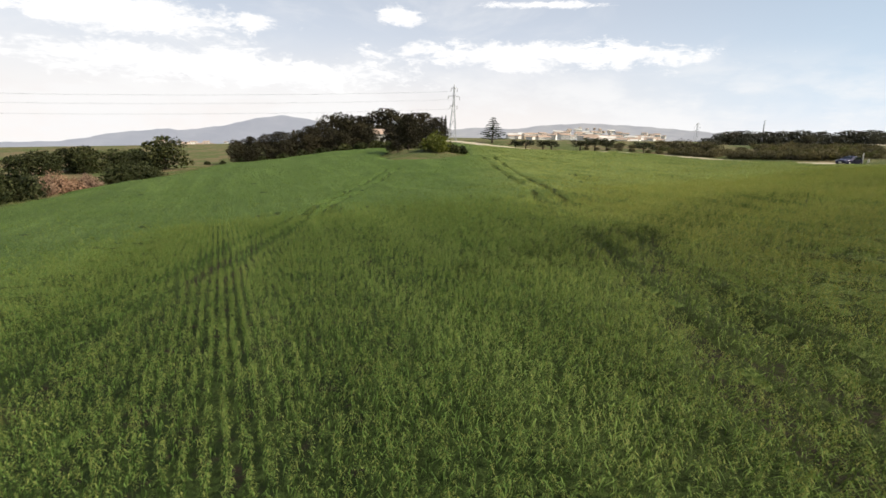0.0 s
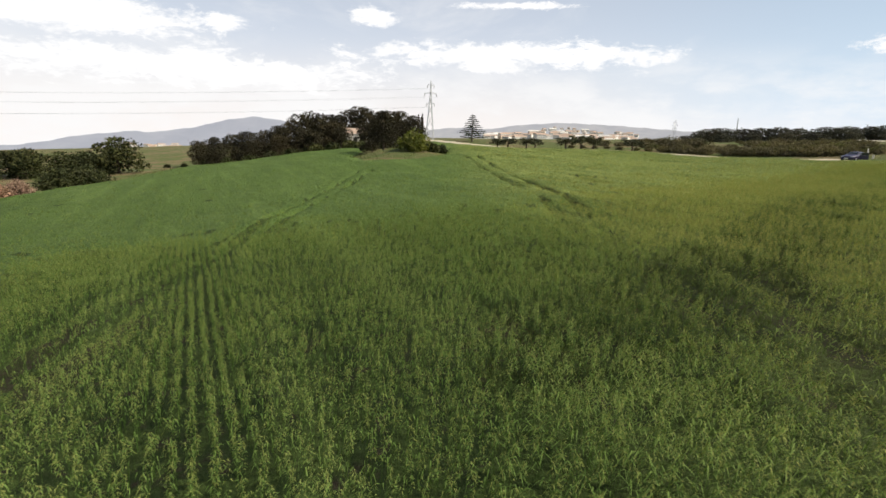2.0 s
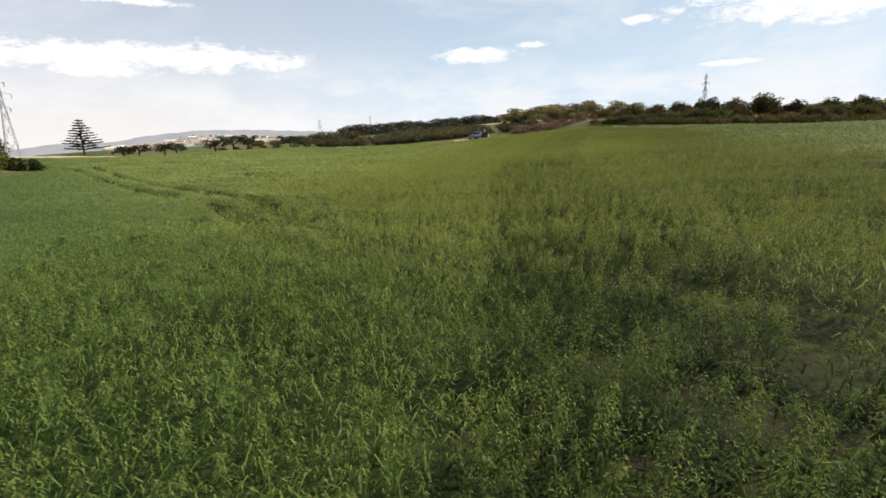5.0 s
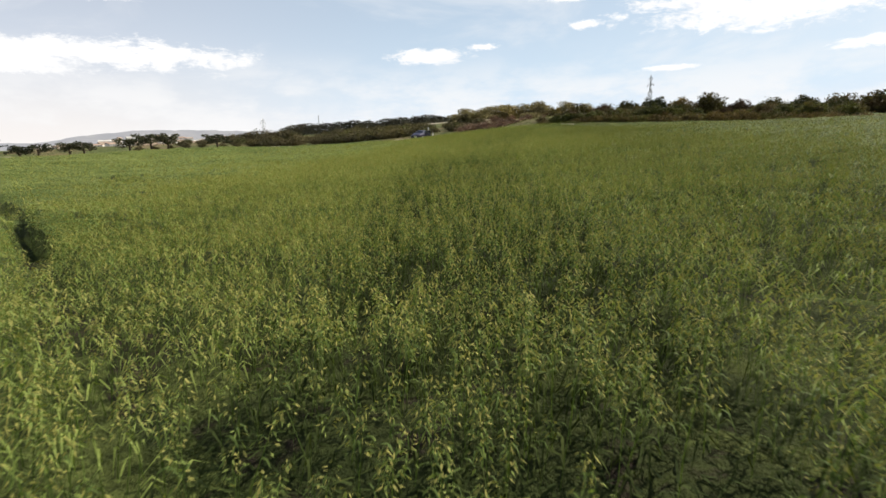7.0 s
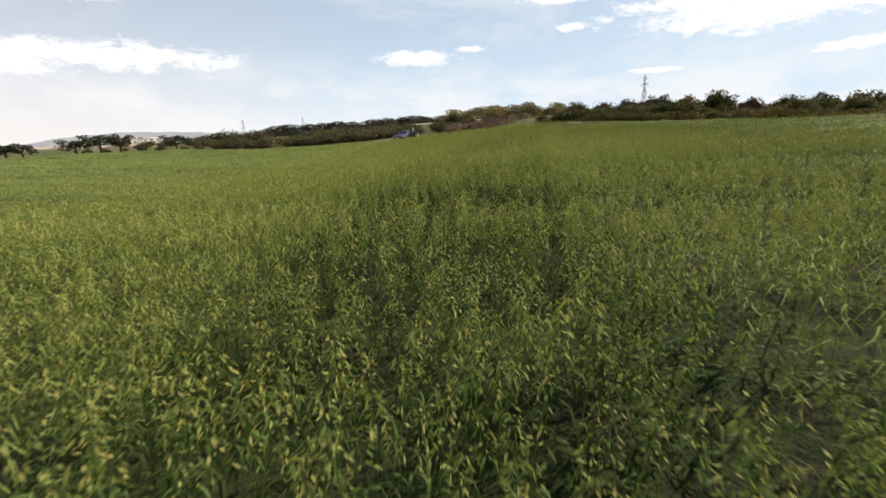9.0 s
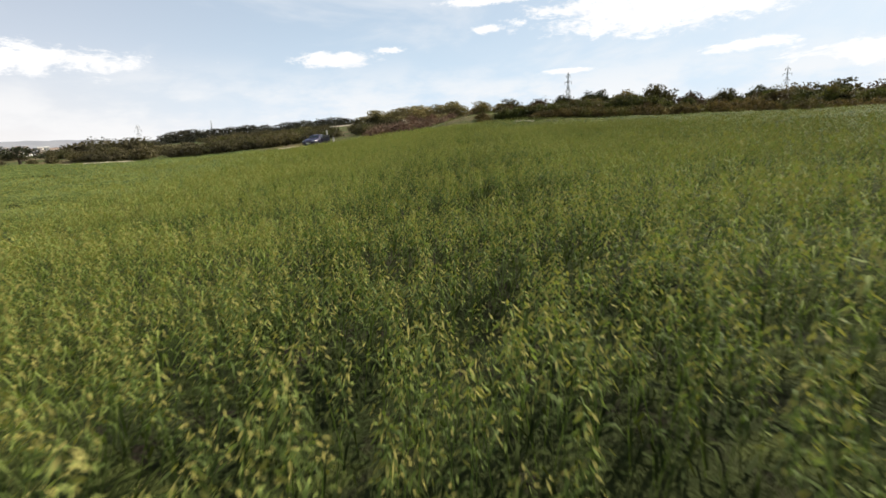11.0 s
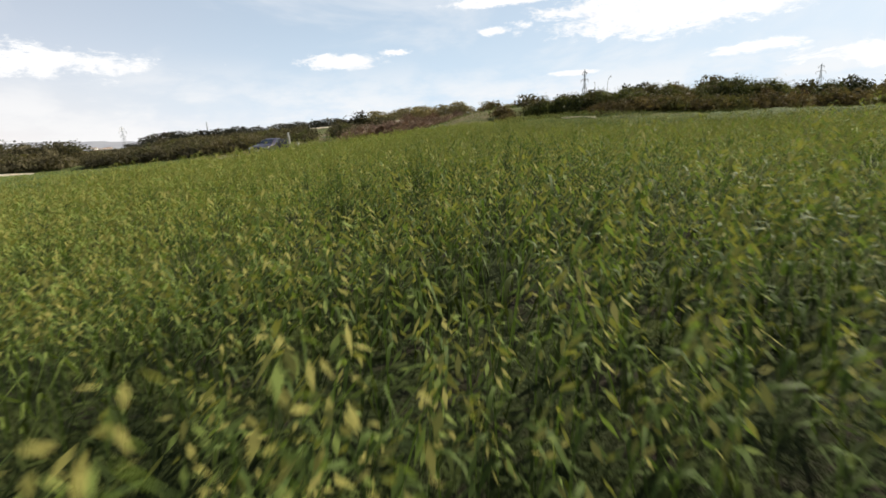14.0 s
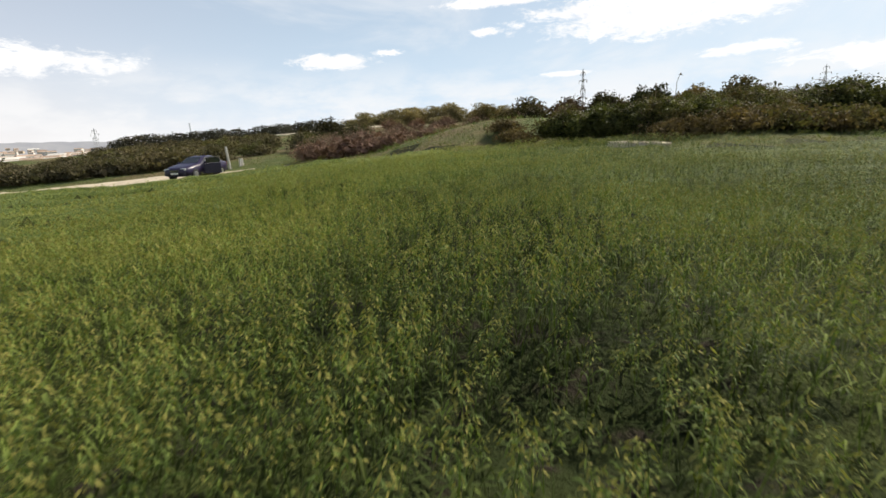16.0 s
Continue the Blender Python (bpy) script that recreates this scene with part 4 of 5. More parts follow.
SLOPE_KINDS = [("hawthorn_bush", "dark overgrown hawthorn on the slope behind the brambles", OAK_WARM, 121), ("hawthorn_bush", "blackish-green hawthorn on the slope behind the brambles", OAK, 122),
               ("scrub_bush", "brown half-dry scrub on the slope behind the brambles", WEED, 123), ("hawthorn_bush", "dark overgrown hawthorn on the slope behind the brambles", OAK_WARM, 124),
               ("scrub_bush", "reddish twiggy scrub on the slope behind the brambles", RED_SCRUB, 125)]
stand([bush(n, t, m, s, 6.4, 3.6, 2200, 0.30, canes=10, group="bushes on the slope", cane_len=0.9) for n, t, m, s in SLOPE_KINDS], BACK + FAR_BACK, 3.7, 0.4, tops=True)
stand([bush("bramble_bush", "tall bramble thicket with arching canes on the bank", BRAMBLE, s, 5.6, 3.3, 5600, 0.14, canes=18, group="brambles on the bank", cane_len=0.8, flat=0.6) for s in (111, 112, 113)], BRAM_FAR, 3.5, 0.4, tops=True)


def reed(h, nod):
    """A dry stalk that nods over at its plume."""
    root = tagged(new("dry_reed"), "tall dry reed nodding above the brambles", "reed", group="dry reeds")
    stalk = [(0, 0, -0.3), (nod * 0.1, 0, h * 0.5), (nod * 0.3, 0, h * 0.85), (nod * 0.65, 0, h * 0.97), (nod, 0, h)]
    v, f = tube(stalk, [0.012, 0.011, 0.009, 0.007, 0.005], 5)
    part("stalk", mesh_of("reed_stalk", v, f, [CANE], smooth=True), root)
    v, f = tube([(nod * 0.62, 0, h * 0.96), (nod * 0.85, 0, h * 0.995), (nod * 1.15, 0, h * 0.97)], [0.008, 0.028, 0.006], 6)
    part("plume", mesh_of("reed_plume", v, f, [CANE], smooth=True), root)
    return root


for x, y, top, nod, turn in ((58.4, 46.5, 4.42, 0.3, -25), (58.2, 47.0, 4.15, -0.18, 10)):
    g = float(ground_z(np.array(x), np.array(y)))
    reed(top - g, nod).matrix_basis = Matrix.Translation((x, y, g)) @ Matrix.Rotation(radians(turn), 4, "Z")

# ---------------------------------------------------------------- pylons, wires, posts
def beam(a, b, w):
    return tube([a, b], [w, w], 4)


def pylon(h, arms, base=2.2, name="pylon", label="grey lattice steel pylon"):
    """Four legs with cross bracing, arms with insulators."""
    root = tagged(new(name), label, "pylon")
    s, t = base, 0.28
    lv = [0.0, 0.22, 0.42, 0.58, 0.72, 0.84, 0.94, 1.0]

    def corner(f, i):
        wd = (s + (t * 1.6 - s) * min(1, f / 0.72)) if f < 0.72 else t * 1.6 + (t * 0.3 - t * 1.6) * (f - 0.72) / 0.28
        return Vector(((wd, wd, -wd, -wd)[i] * 0.5, (wd, -wd, -wd, wd)[i] * 0.5, h * f))
    leg_w = 0.0085 * h * 0.5
    pieces, brace = [], []
    for i in range(4):
        for a, b in zip(lv, lv[1:]):
            pieces.append(beam(corner(a, i), corner(b, i), leg_w))
            brace.append(beam(corner(a, i), corner(b, (i + 1) % 4), leg_w * 0.55))
            brace.append(beam(corner(b, i), corner(a, (i + 1) % 4), leg_w * 0.55))
    v, f = joined(pieces)
    part("tower_frame", mesh_of("pylon_legs", v, f, [STEEL]), root)
    v, f = joined(brace)
    part("bracing", mesh_of("pylon_bracing", v, f, [STEEL]), root)
    for z, L in arms:
        pc = []
        for sd in (-1, 1):
            tip = Vector((sd * L, 0, h * z))
            for dy in (-0.2, 0.2):
                pc.append(beam(Vector((sd * 0.1, dy, h * z + 0.35)), tip, leg_w * 0.7))
                pc.append(beam(Vector((sd * 0.1, dy, h * z - 0.1)), tip, leg_w * 0.7))
        v, f = joined(pc)
        arm = part("cross_arm", mesh_of("pylon_arm", v, f, [STEEL]), root)
        for sd in (-1, 1):
            pts = [(sd * L, 0, h * z - 0.05 - 0.1 * q) for q in range(9)]
            v, f = tube(pts, [0.05 if q % 2 else 0.11 for q in range(9)], 6)
            part("insulator", mesh_of("pylon_insulator", v, f, [INSULATOR], smooth=True), arm, "brown insulator string")
    return root


def put(ob, x, y, turn=0, sink=0.0, z=None, scale=1.0):
    z = float(ground_z(np.array(float(x)), np.array(float(y)))) if z is None else z
    ob.matrix_basis = Matrix.Translation((x, y, z - sink)) @ Matrix.Rotation(radians(turn), 4, "Z") @ Matrix.Diagonal((scale, scale, scale, 1))
    return ob


ARMS = [(0.93, 0.95), (0.79, 1.75), (0.62, 1.15)]
za = float(ground_z(np.array(1.5), np.array(157.5)))
put(pylon(17.3 - za, ARMS, 2.3), 1.5, 157.5, 8)
zb = float(ground_z(np.array(129.0), np.array(265.0)))
put(pylon(12.3 - zb, ARMS, 2.0), 129, 265, 20)
zd = float(ground_z(np.array(202.0), np.array(98.0)))
put(pylon(20.8 - zd, ARMS, 2.4), 202, 98, 60)
zd2 = float(ground_z(np.array(291.0), np.array(33.0)))
put(pylon(22 - zd2, ARMS, 2.4), 291, 33, 70)
ze = float(ground_z(np.array(-80.0), np.array(312.0)))
put(pylon(8.2 - ze, ARMS, 2.4), -80, 312, 10)


def mast():
    root = tagged(new("radio_mast"), "slender grey mast above the woods", "mast")
    v, f = tube([(0, 0, -1), (0, 0, 6), (0, 0, 13)], [0.45, 0.32, 0.16], 8)
    part("pole", mesh_of("mast_pole", v, f, [STEEL], smooth=True), root)
    v, f = joined([beam((-0.7, 0, z), (0.7, 0, z), 0.08) for z in (10, 11.4, 12.4)])
    part("bracket", mesh_of("mast_bracket", v, f, [STEEL]), root)
    return root


zc = float(ground_z(np.array(221.0), np.array(359.0)))
put(mast(), 221, 359, scale=(18.6 - zc) / 13)


def wires():
    """Sagging conductors from the near pylon off over the valley."""
    root = tagged(new("power_line"), "thin grey overhead wires between pylons", "power line", kind="structure")
    m = Matrix.Translation((1.5, 157.5, za)) @ Matrix.Rotation(radians(8), 4, "Z")
    h = 17.3 - za
    for z, L in ARMS:
        for sd in (-1, 1):
            a = m @ Vector((sd * L, 0, h * z - 0.9))
            b = Vector((-230 + sd * L, 120 + sd, a.z - 7.5))
            pts = []
            for i in range(33):
                f = i / 32
                p = a.lerp(b, f)
                p.z -= 5.0 * 4 * f * (1 - f) * 0.5
                pts.append(p)
            v, fc = tube(pts, [0.012] * 33, 4)
            part("wire", mesh_of("wire", v, fc, [WIRE]), root)
    return root


wires()


def concrete_post(h, tilt):
    bm = box(0.16, 0.14, h + 0.3, 0, 0, h / 2 - 0.15)
    for v in bm.verts:
        if v.co.z > h * 0.5:
            v.co.x *= 0.82
            v.co.y *= 0.82
    me = bm_mesh("post_body", bm, CONCRETE, bevel=0.015)
    ob = part("concrete_post", me)
    tagged(ob, "pale concrete post leaning beside the track", "post")
    ob.rotation_euler = (0, radians(tilt), 0)
    return ob


for x, y, h, tilt in ((61.3, 74.6, 1.5, -4), (62.1, 74.6, 0.55, 3), (62.5, 74.9, 0.5, -6)):
    p = concrete_post(h, tilt)
    p.location = (x, y, float(ground_z(np.array(x), np.array(y))))


# ---------------------------------------------------------------- parked car
def car():
    """Dark saloon with a front door open, nose towards -y of its own frame."""
    root = tagged(new("car"), "dark blue saloon car parked on the track, front door open", "car")
    # stations along the length: y, half width, sill, shoulder height, roof height, half roof width
    st = [(-2.22, 0.62, 0.34, 0.56, 0.60, 0.50), (-2.15, 0.76, 0.26, 0.66, 0.72, 0.62), (-1.9, 0.84, 0.22, 0.74, 0.80, 0.66), (-1.3, 0.87, 0.22, 0.84, 0.92, 0.68), (-0.72, 0.88, 0.22, 0.90, 0.99, 0.68),
          (-0.1, 0.885, 0.22, 0.92, 1.36, 0.58), (0.35, 0.885, 0.22, 0.93, 1.42, 0.57), (0.95, 0.885, 0.22, 0.94, 1.40, 0.56), (1.55, 0.87, 0.23, 0.95, 1.12, 0.58), (1.78, 0.86, 0.25, 0.95, 1.02, 0.60),
          (2.15, 0.80, 0.30, 0.90, 0.96, 0.60), (2.25, 0.72, 0.36, 0.74, 0.78, 0.56)]
    V, F = [], []
    ring = 14
    for y, w, lo, sh, ro, rw in st:
        half = [(w * 0.80, lo), (w * 0.97, lo + 0.10), (w, lo + (sh - lo) * 0.5), (w * 0.985, sh - 0.05), (w * 0.93, sh), (rw + (0.93 * w - rw) * 0.12, ro - (ro - sh) * 0.15), (rw * 0.7, ro)]
        pts = [(x, z) for x, z in half] + [(-x, z) for x, z in half[::-1]]
        V += [(x, y, z) for x, z in pts]
    for i in range(len(st) - 1):
        for j in range(ring):
            k = (j + 1) % ring
            F.append((i * ring + j, i * ring + k, (i + 1) * ring + k, (i + 1) * ring + j))
    F.append(tuple(range(ring))[::-1])
    F.append(tuple((len(st) - 1) * ring + j for j in range(ring)))
    body = part("body", mesh_of("car_body", V, [tuple(f) for f in F], [PAINT], smooth=True), root)

    def sheet(name, pts, mat, label="", parent=None, thick=0.012):
        bm = bmesh.new()
        vs = [bm.verts.new(p) for p in pts]
        bm.faces.new(vs)
        bm.normal_update()
        bmesh.ops.solidify(bm, geom=bm.faces[:], thickness=thick)
        return part(name, bm_mesh(name, bm, mat), parent or root, label)
    sheet("windscreen", [(-0.60, -0.74, 1.005), (0.60, -0.74, 1.005), (0.50, -0.13, 1.35), (-0.50, -0.13, 1.35)], GLASS)
    sheet("rear_window", [(-0.5, 1.0, 1.385), (0.5, 1.0, 1.385), (0.54, 1.52, 1.15), (-0.54, 1.52, 1.15)], GLASS)
    for sd in (-1, 1):
        sheet("side_window", [(sd * 0.835, -0.52, 0.955), (sd * 0.845, 0.42, 0.965), (sd * 0.645, 0.40, 1.355), (sd * 0.65, -0.05, 1.315)], GLASS)
        sheet("side_window", [(sd * 0.845, 0.48, 0.965), (sd * 0.83, 1.42, 0.985), (sd * 0.655, 1.02, 1.33), (sd * 0.645, 0.46, 1.355)], GLASS)
        bm = box(0.36, 0.10, 0.15, sd * 0.56, -2.12, 0.66)
        part("headlight", bm_mesh("headlight", bm, LAMP, bevel=0.03), root, "clear glass headlight")
        bm = box(0.10, 0.08, 0.22, sd * 0.70, 2.2, 0.78)
        part("tail_light", bm_mesh("tail_light", bm, REAR, bevel=0.02), root, "red tail light")
        bm = box(0.16, 0.10, 0.12, sd * 0.97, -0.45, 1.0)
        part("wing_mirror", bm_mesh("wing_mirror", bm, PAINT, bevel=0.03), root)
        for y in (-1.38, 1.32):
            bm = bmesh.new()
            bmesh.ops.create_cone(bm, cap_ends=True, segments=24, radius1=0.315, radius2=0.315, depth=0.2, matrix=Matrix.Translation((sd * 0.80, y, 0.315)) @ Matrix.Rotation(radians(90), 4, "Y"))
            wh = part("wheel", bm_mesh("tyre", bm, TYRE, bevel=0.025), root, "black rubber tyre")
            bm = bmesh.new()
            bmesh.ops.create_cone(bm, cap_ends=True, segments=20, radius1=0.21, radius2=0.17, depth=0.05, matrix=Matrix.Translation((sd * 0.895, y, 0.315)) @ Matrix.Rotation(radians(90 * sd), 4, "Y"))
            part("rim", bm_mesh("rim", bm, RIM, bevel=0.01), wh, "alloy wheel rim")
    part("grille", bm_mesh("grille", box(0.62, 0.06, 0.16, 0, -2.21, 0.58), BLACK, bevel=0.02), root, "black grille")
    part("grille_bar", bm_mesh("grille_bar", box(0.60, 0.02, 0.02, 0, -2.245, 0.59), CHROME), root, "chrome bar")
    part("bumper", bm_mesh("bumper", box(1.46, 0.14, 0.16, 0, -2.15, 0.38), PAINT, bevel=0.05), root)
    part("number_plate", bm_mesh("number_plate", box(0.50, 0.02, 0.11, 0, -2.235, 0.42), PLATE), root, "plain white plate")
    part("bumper", bm_mesh("rear_bumper", box(1.5, 0.14, 0.2, 0, 2.2, 0.42), PAINT, bevel=0.05), root)
    # front door swung open
    swing = Matrix.Translation((0.90, -0.53, 0)) @ Matrix.Rotation(radians(-58), 4, "Z")
    door = part("front_door", bm_mesh("front_door", box(0.06, 1.02, 0.64, 0, 0.51, 0.61), PAINT, bevel=0.02), root, "open front door", at=swing)
    part("door_pane", bm_mesh("door_pane", box(0.012, 0.80, 0.34, -0.02, 0.56, 1.11), GLASS), door)
    frame_bits = joined([tube([(0, 0.06, 0.94), (-0.03, 0.34, 1.29), (-0.03, 0.98, 1.31), (0, 1.0, 0.94)], [0.02, 0.02, 0.02, 0.02], 6)])
    part("pane_frame", mesh_of("pane_frame", frame_bits[0], frame_bits[1], [BLACK], smooth=True), door)
    part("door_card", bm_mesh("door_card", box(0.02, 0.9, 0.5, -0.045, 0.5, 0.62), BLACK, bevel=0.008), door, "dark inner door lining")
    for sd in (-1, 1):
        for y in (-0.55, 0.44, 1.05):
            part("door_seam", bm_mesh("door_seam", box(0.012, 0.014, 0.62, sd * 0.884, y, 0.60), BLACK), root)
        for y in (0.26, 1.12):
            part("door_handle", bm_mesh("door_handle", box(0.03, 0.16, 0.035, sd * 0.893, y, 0.80), PAINT, bevel=0.008), root)
    return root


put(car(), 58.2, 73.2, -66, z=float(ground(np.array(58.2), np.array(73.4))) + 0.13, scale=0.92)


# ---------------------------------------------------------------- houses
def house(w, d, h, wall, roof_mat, label):
    root = tagged(new("house"), label, "house", group="houses of the town")
    part("wall", bm_mesh("house_wall", box(w, d, h, 0, 0, h / 2), wall), root)
    bm = bmesh.new()
    o = 0.35
    pts = [(-w / 2 - o, -d / 2 - o, h), (w / 2 + o, -d / 2 - o, h), (w / 2 + o, d / 2 + o, h), (-w / 2 - o, d / 2 + o, h), (-w / 2 - o, 0, h + d * 0.22), (w / 2 + o, 0, h + d * 0.22)]
    vs = [bm.verts.new(p) for p in pts]
    for q in ((0, 1, 5, 4), (2, 3, 4, 5), (0, 4, 3), (1, 2, 5), (3, 2, 1, 0)):
        bm.faces.new([vs[i] for i in q])
    part("roof", bm_mesh("house_roof", bm, roof_mat), root, "clay tile roof")
    n = max(2, int(w / 3.2))
    me = bm_mesh("house_pane", box(1.1, 0.08, 1.3), PANE)
    for fl in range(max(1, int(h / 3))):
        for i in range(n):
            part("window", me, root, at=Matrix.Translation((-w / 2 + w * (i + 0.5) / n, -d / 2 - 0.02, 1.6 + 3 * fl)))
    return root


r = np.random.default_rng(77)
KINDS = [house(11, 9, 6, WHITE_WALL, TILE_ROOF, "white rendered house with a clay roof in the town"), house(16, 10, 9, WHITE_WALL, TILE_ROOF, "white apartment block with a clay roof in the town"),
         house(10, 8, 6, CREAM_WALL, TILE_ROOF, "cream rendered house with a clay roof in the town"), house(26, 12, 7, WHITE_WALL, WHITE_WALL, "long white warehouse at the town's edge")]
used = set()
TOWN = [(7, 12, 40, -0.55, -0.25, 800, 1050), (12, 23, 80, -0.42, 0.25, 850, 1500), (15, 21, 26, -0.75, -0.25, 650, 850), (-30, -22, 36, -2.7, -2.2, 1100, 1600), (13, 18, 20, 0.1, 0.7, 1500, 2100)]
for a0, a1, n, e0, e1, d0, d1 in TOWN:
    for i in range(n):
        f = r.random()
        a, d = radians(a0 + (a1 - a0) * r.random()), d0 + (d1 - d0) * f
        e = e0 + (e1 - e0) * f
        k = int(r.choice(4, p=[0.45, 0.2, 0.25, 0.1]))
        x, y = math.sin(a) * d, math.cos(a) * d
        m = Matrix.Translation((x, y, 3 + d * math.tan(radians(e)) - 4)) @ Matrix.Rotation(r.random() * 1.2 - 0.6 - a, 4, "Z")
        if k not in used:
            used.add(k)
            KINDS[k].matrix_basis = m
        else:
            copy_thing(KINDS[k], m)
villa = house(9, 7, 3.2, WHITE_WALL, TILE_ROOF, "white house half hidden among the pines")
del villa["group"]
put(villa, -19, 158, 20, sink=-0.3)

# ---------------------------------------------------------------- the standing oats
r = np.random.default_rng(99)
LOW_LANE = [(1, 14.8), (4, 15.8), (9.9, 21.2), (16.2, 27.3), (26, 34.3), (41.3, 43.6), (49, 48)]
HIGH_LANE = [(0, 0), (-0.3, 12), (0.2, 14.6), (1, 14.8)]
# wheel ruts: two pairs that run down the field
TRAM_E = [(4.2, -6), (4.5, 7), (5.0, 13), (5.2, 17), (5.25, 22), (5.4, 29), (5.9, 36), (5.9, 55), (5.4, 75)]
TRAM_E2 = [(5.6, -6), (5.85, 7.5), (6.2, 12), (6.5, 16), (6.6, 21), (6.65, 26), (7.1, 34), (7.3, 54), (7.0, 75)]
TRAM_W = [(-6.2, -6), (-6.4, 8), (-6.6, 13), (-6.8, 18), (-6.7, 22), (-7.1, 27), (-7.2, 36), (-6.0, 62)]
TRAM_W2 = [(-7.6, -6), (-7.5, 9), (-7.6, 13), (-8.1, 18), (-7.9, 22), (-8.1, 27), (-8.3, 36), (-7.4, 62)]
ROW_DIR = radians(-24.5)
ACROSS = (math.cos(ROW_DIR), -math.sin(ROW_DIR))
# trodden or failed spots where the soil shows: x, y, radius
BARE = [(-2.4, 15.1, 0.35), (-1.7, 13.6, 0.3), (0.6, 12.6, 0.25), (1.1, 15.9, 0.35), (6.9, 16.3, 0.4), (6.2, 15.9, 0.3), (-3.6, 12.0, 0.3),
        (43.3, 44.6, 0.3), (43.2, 44.4, 0.3), (43.0, 44.1, 0.35), (43.7, 44.0, 0.28), (43.6, 43.6, 0.35), (43.4, 43.4, 0.35), (45.7, 43.3, 0.4), (41.3, 43.5, 0.35), (41.7, 43.2, 0.3), (42.0, 43.6, 0.4), (38.3, 41.2, 0.3), (38.1, 41.1, 0.3), (7.5, 18.1, 0.35), (7.5, 17.7, 0.35), (7.5, 17.3, 0.35), (7.6, 16.9, 0.3), (10.3, 18.1, 0.4), (14.6, 25.5, 0.3), (14.7, 24.8, 0.3), (14.4, 23.5, 0.3), (13.7, 23.5, 0.25), (32.3, 38.1, 0.25)]


def seams(x, y):
    """Uneven gaps between the bouts of the drill, about 2.6 m apart."""
    w = x * ACROSS[0] + y * ACROSS[1] + uneven(x, y, 5.0, 0.22)
    near = np.abs((w / 2.6 + 0.5) % 1.0 - 0.5) * 2.6
    patchy = np.clip(0.45 + uneven(x * 1.3 + 7, y * 1.3, 2.6, 0.45), 0, 1)
    return patchy * np.exp(-(near / 0.24) ** 2) * np.clip((x - 3) / 4, 0.0, 1)


def crop_loss(x, y):
    """How far the crop is missing or pressed down, 0 to 1."""
    s = np.zeros(np.shape(x))
    for line in (TRAM_E, TRAM_E2, TRAM_W, TRAM_W2):
        far = np.clip((y - 18) / 14, 0, 1)
        s = np.maximum(s, np.exp(-(dist_line(line, x, y) / (0.33 - 0.12 * far)) ** 4) * np.clip(0.92 - 0.3 * far + uneven(x * 2, y * 0.8, 1.6, 0.25), 0.3, 1))
    for bx, by, br in BARE:
        s = np.maximum(s, np.exp(-((x - bx) ** 2 + (y - by) ** 2) / br ** 2))
    return np.maximum(s, 0.9 * seams(x, y))


def short(x, y):
    """The crop stands lower towards the field's edge."""
    return np.where(y < 60, 0.25 + 0.75 * np.clip(dist_field_edge(x, y) / 8.5, 0, 1), 0.5 + 0.5 * np.clip(dist_field_edge(x, y) / 4, 0, 1))


def crop_lift(x, y):
    w = x * ACROSS[0] + y * ACROSS[1] + uneven(x, y, 9.0, 0.8)
    east = np.clip((x - 4) / 5, 0, 1) * np.clip(0.6 + dist_line(LOW_LANE, x, y) / 6, 0, 1)
    wave = np.sin(w * 2.0) * 0.06 + np.sin(w * 3.7 + uneven(x, y, 4.0, 1.5)) * 0.04
    return uneven(x, y, 1.4, 0.028) + uneven(x + 31, y * 0.6, 6.0, 0.03) + wave * east


def near_zone(x, y):
    """How far inside the closely passed part of the field a point lies, in metres."""
    rows = np.minimum(np.minimum(2 - x, y - 4), np.minimum(27 - y, x + 9 + 0.2 * y))
    return np.maximum(np.maximum(6.6 - dist_line(LOW_LANE, x, y), 8 - dist_line(HIGH_LANE, x, y)), rows)


def lane_gap(x, y):
    return np.minimum(dist_line(LOW_LANE, x, y), dist_line(HIGH_LANE, x, y))


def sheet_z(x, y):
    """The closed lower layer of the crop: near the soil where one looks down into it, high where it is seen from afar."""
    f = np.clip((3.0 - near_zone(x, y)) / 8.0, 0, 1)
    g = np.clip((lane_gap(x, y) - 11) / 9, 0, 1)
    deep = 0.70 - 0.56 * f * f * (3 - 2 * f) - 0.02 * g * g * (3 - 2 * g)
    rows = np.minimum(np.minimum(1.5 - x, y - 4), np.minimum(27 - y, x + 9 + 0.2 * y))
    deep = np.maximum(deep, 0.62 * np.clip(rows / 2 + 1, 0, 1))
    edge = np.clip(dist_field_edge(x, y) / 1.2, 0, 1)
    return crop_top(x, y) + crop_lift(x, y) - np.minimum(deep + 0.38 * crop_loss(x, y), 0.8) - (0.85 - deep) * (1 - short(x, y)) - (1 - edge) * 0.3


def west_rows(x, y):
    """The part of the field where the drilled rows stand apart."""
    return (x < -0.4 + uneven(x, y, 2.5, 0.5)) & (y < 27)


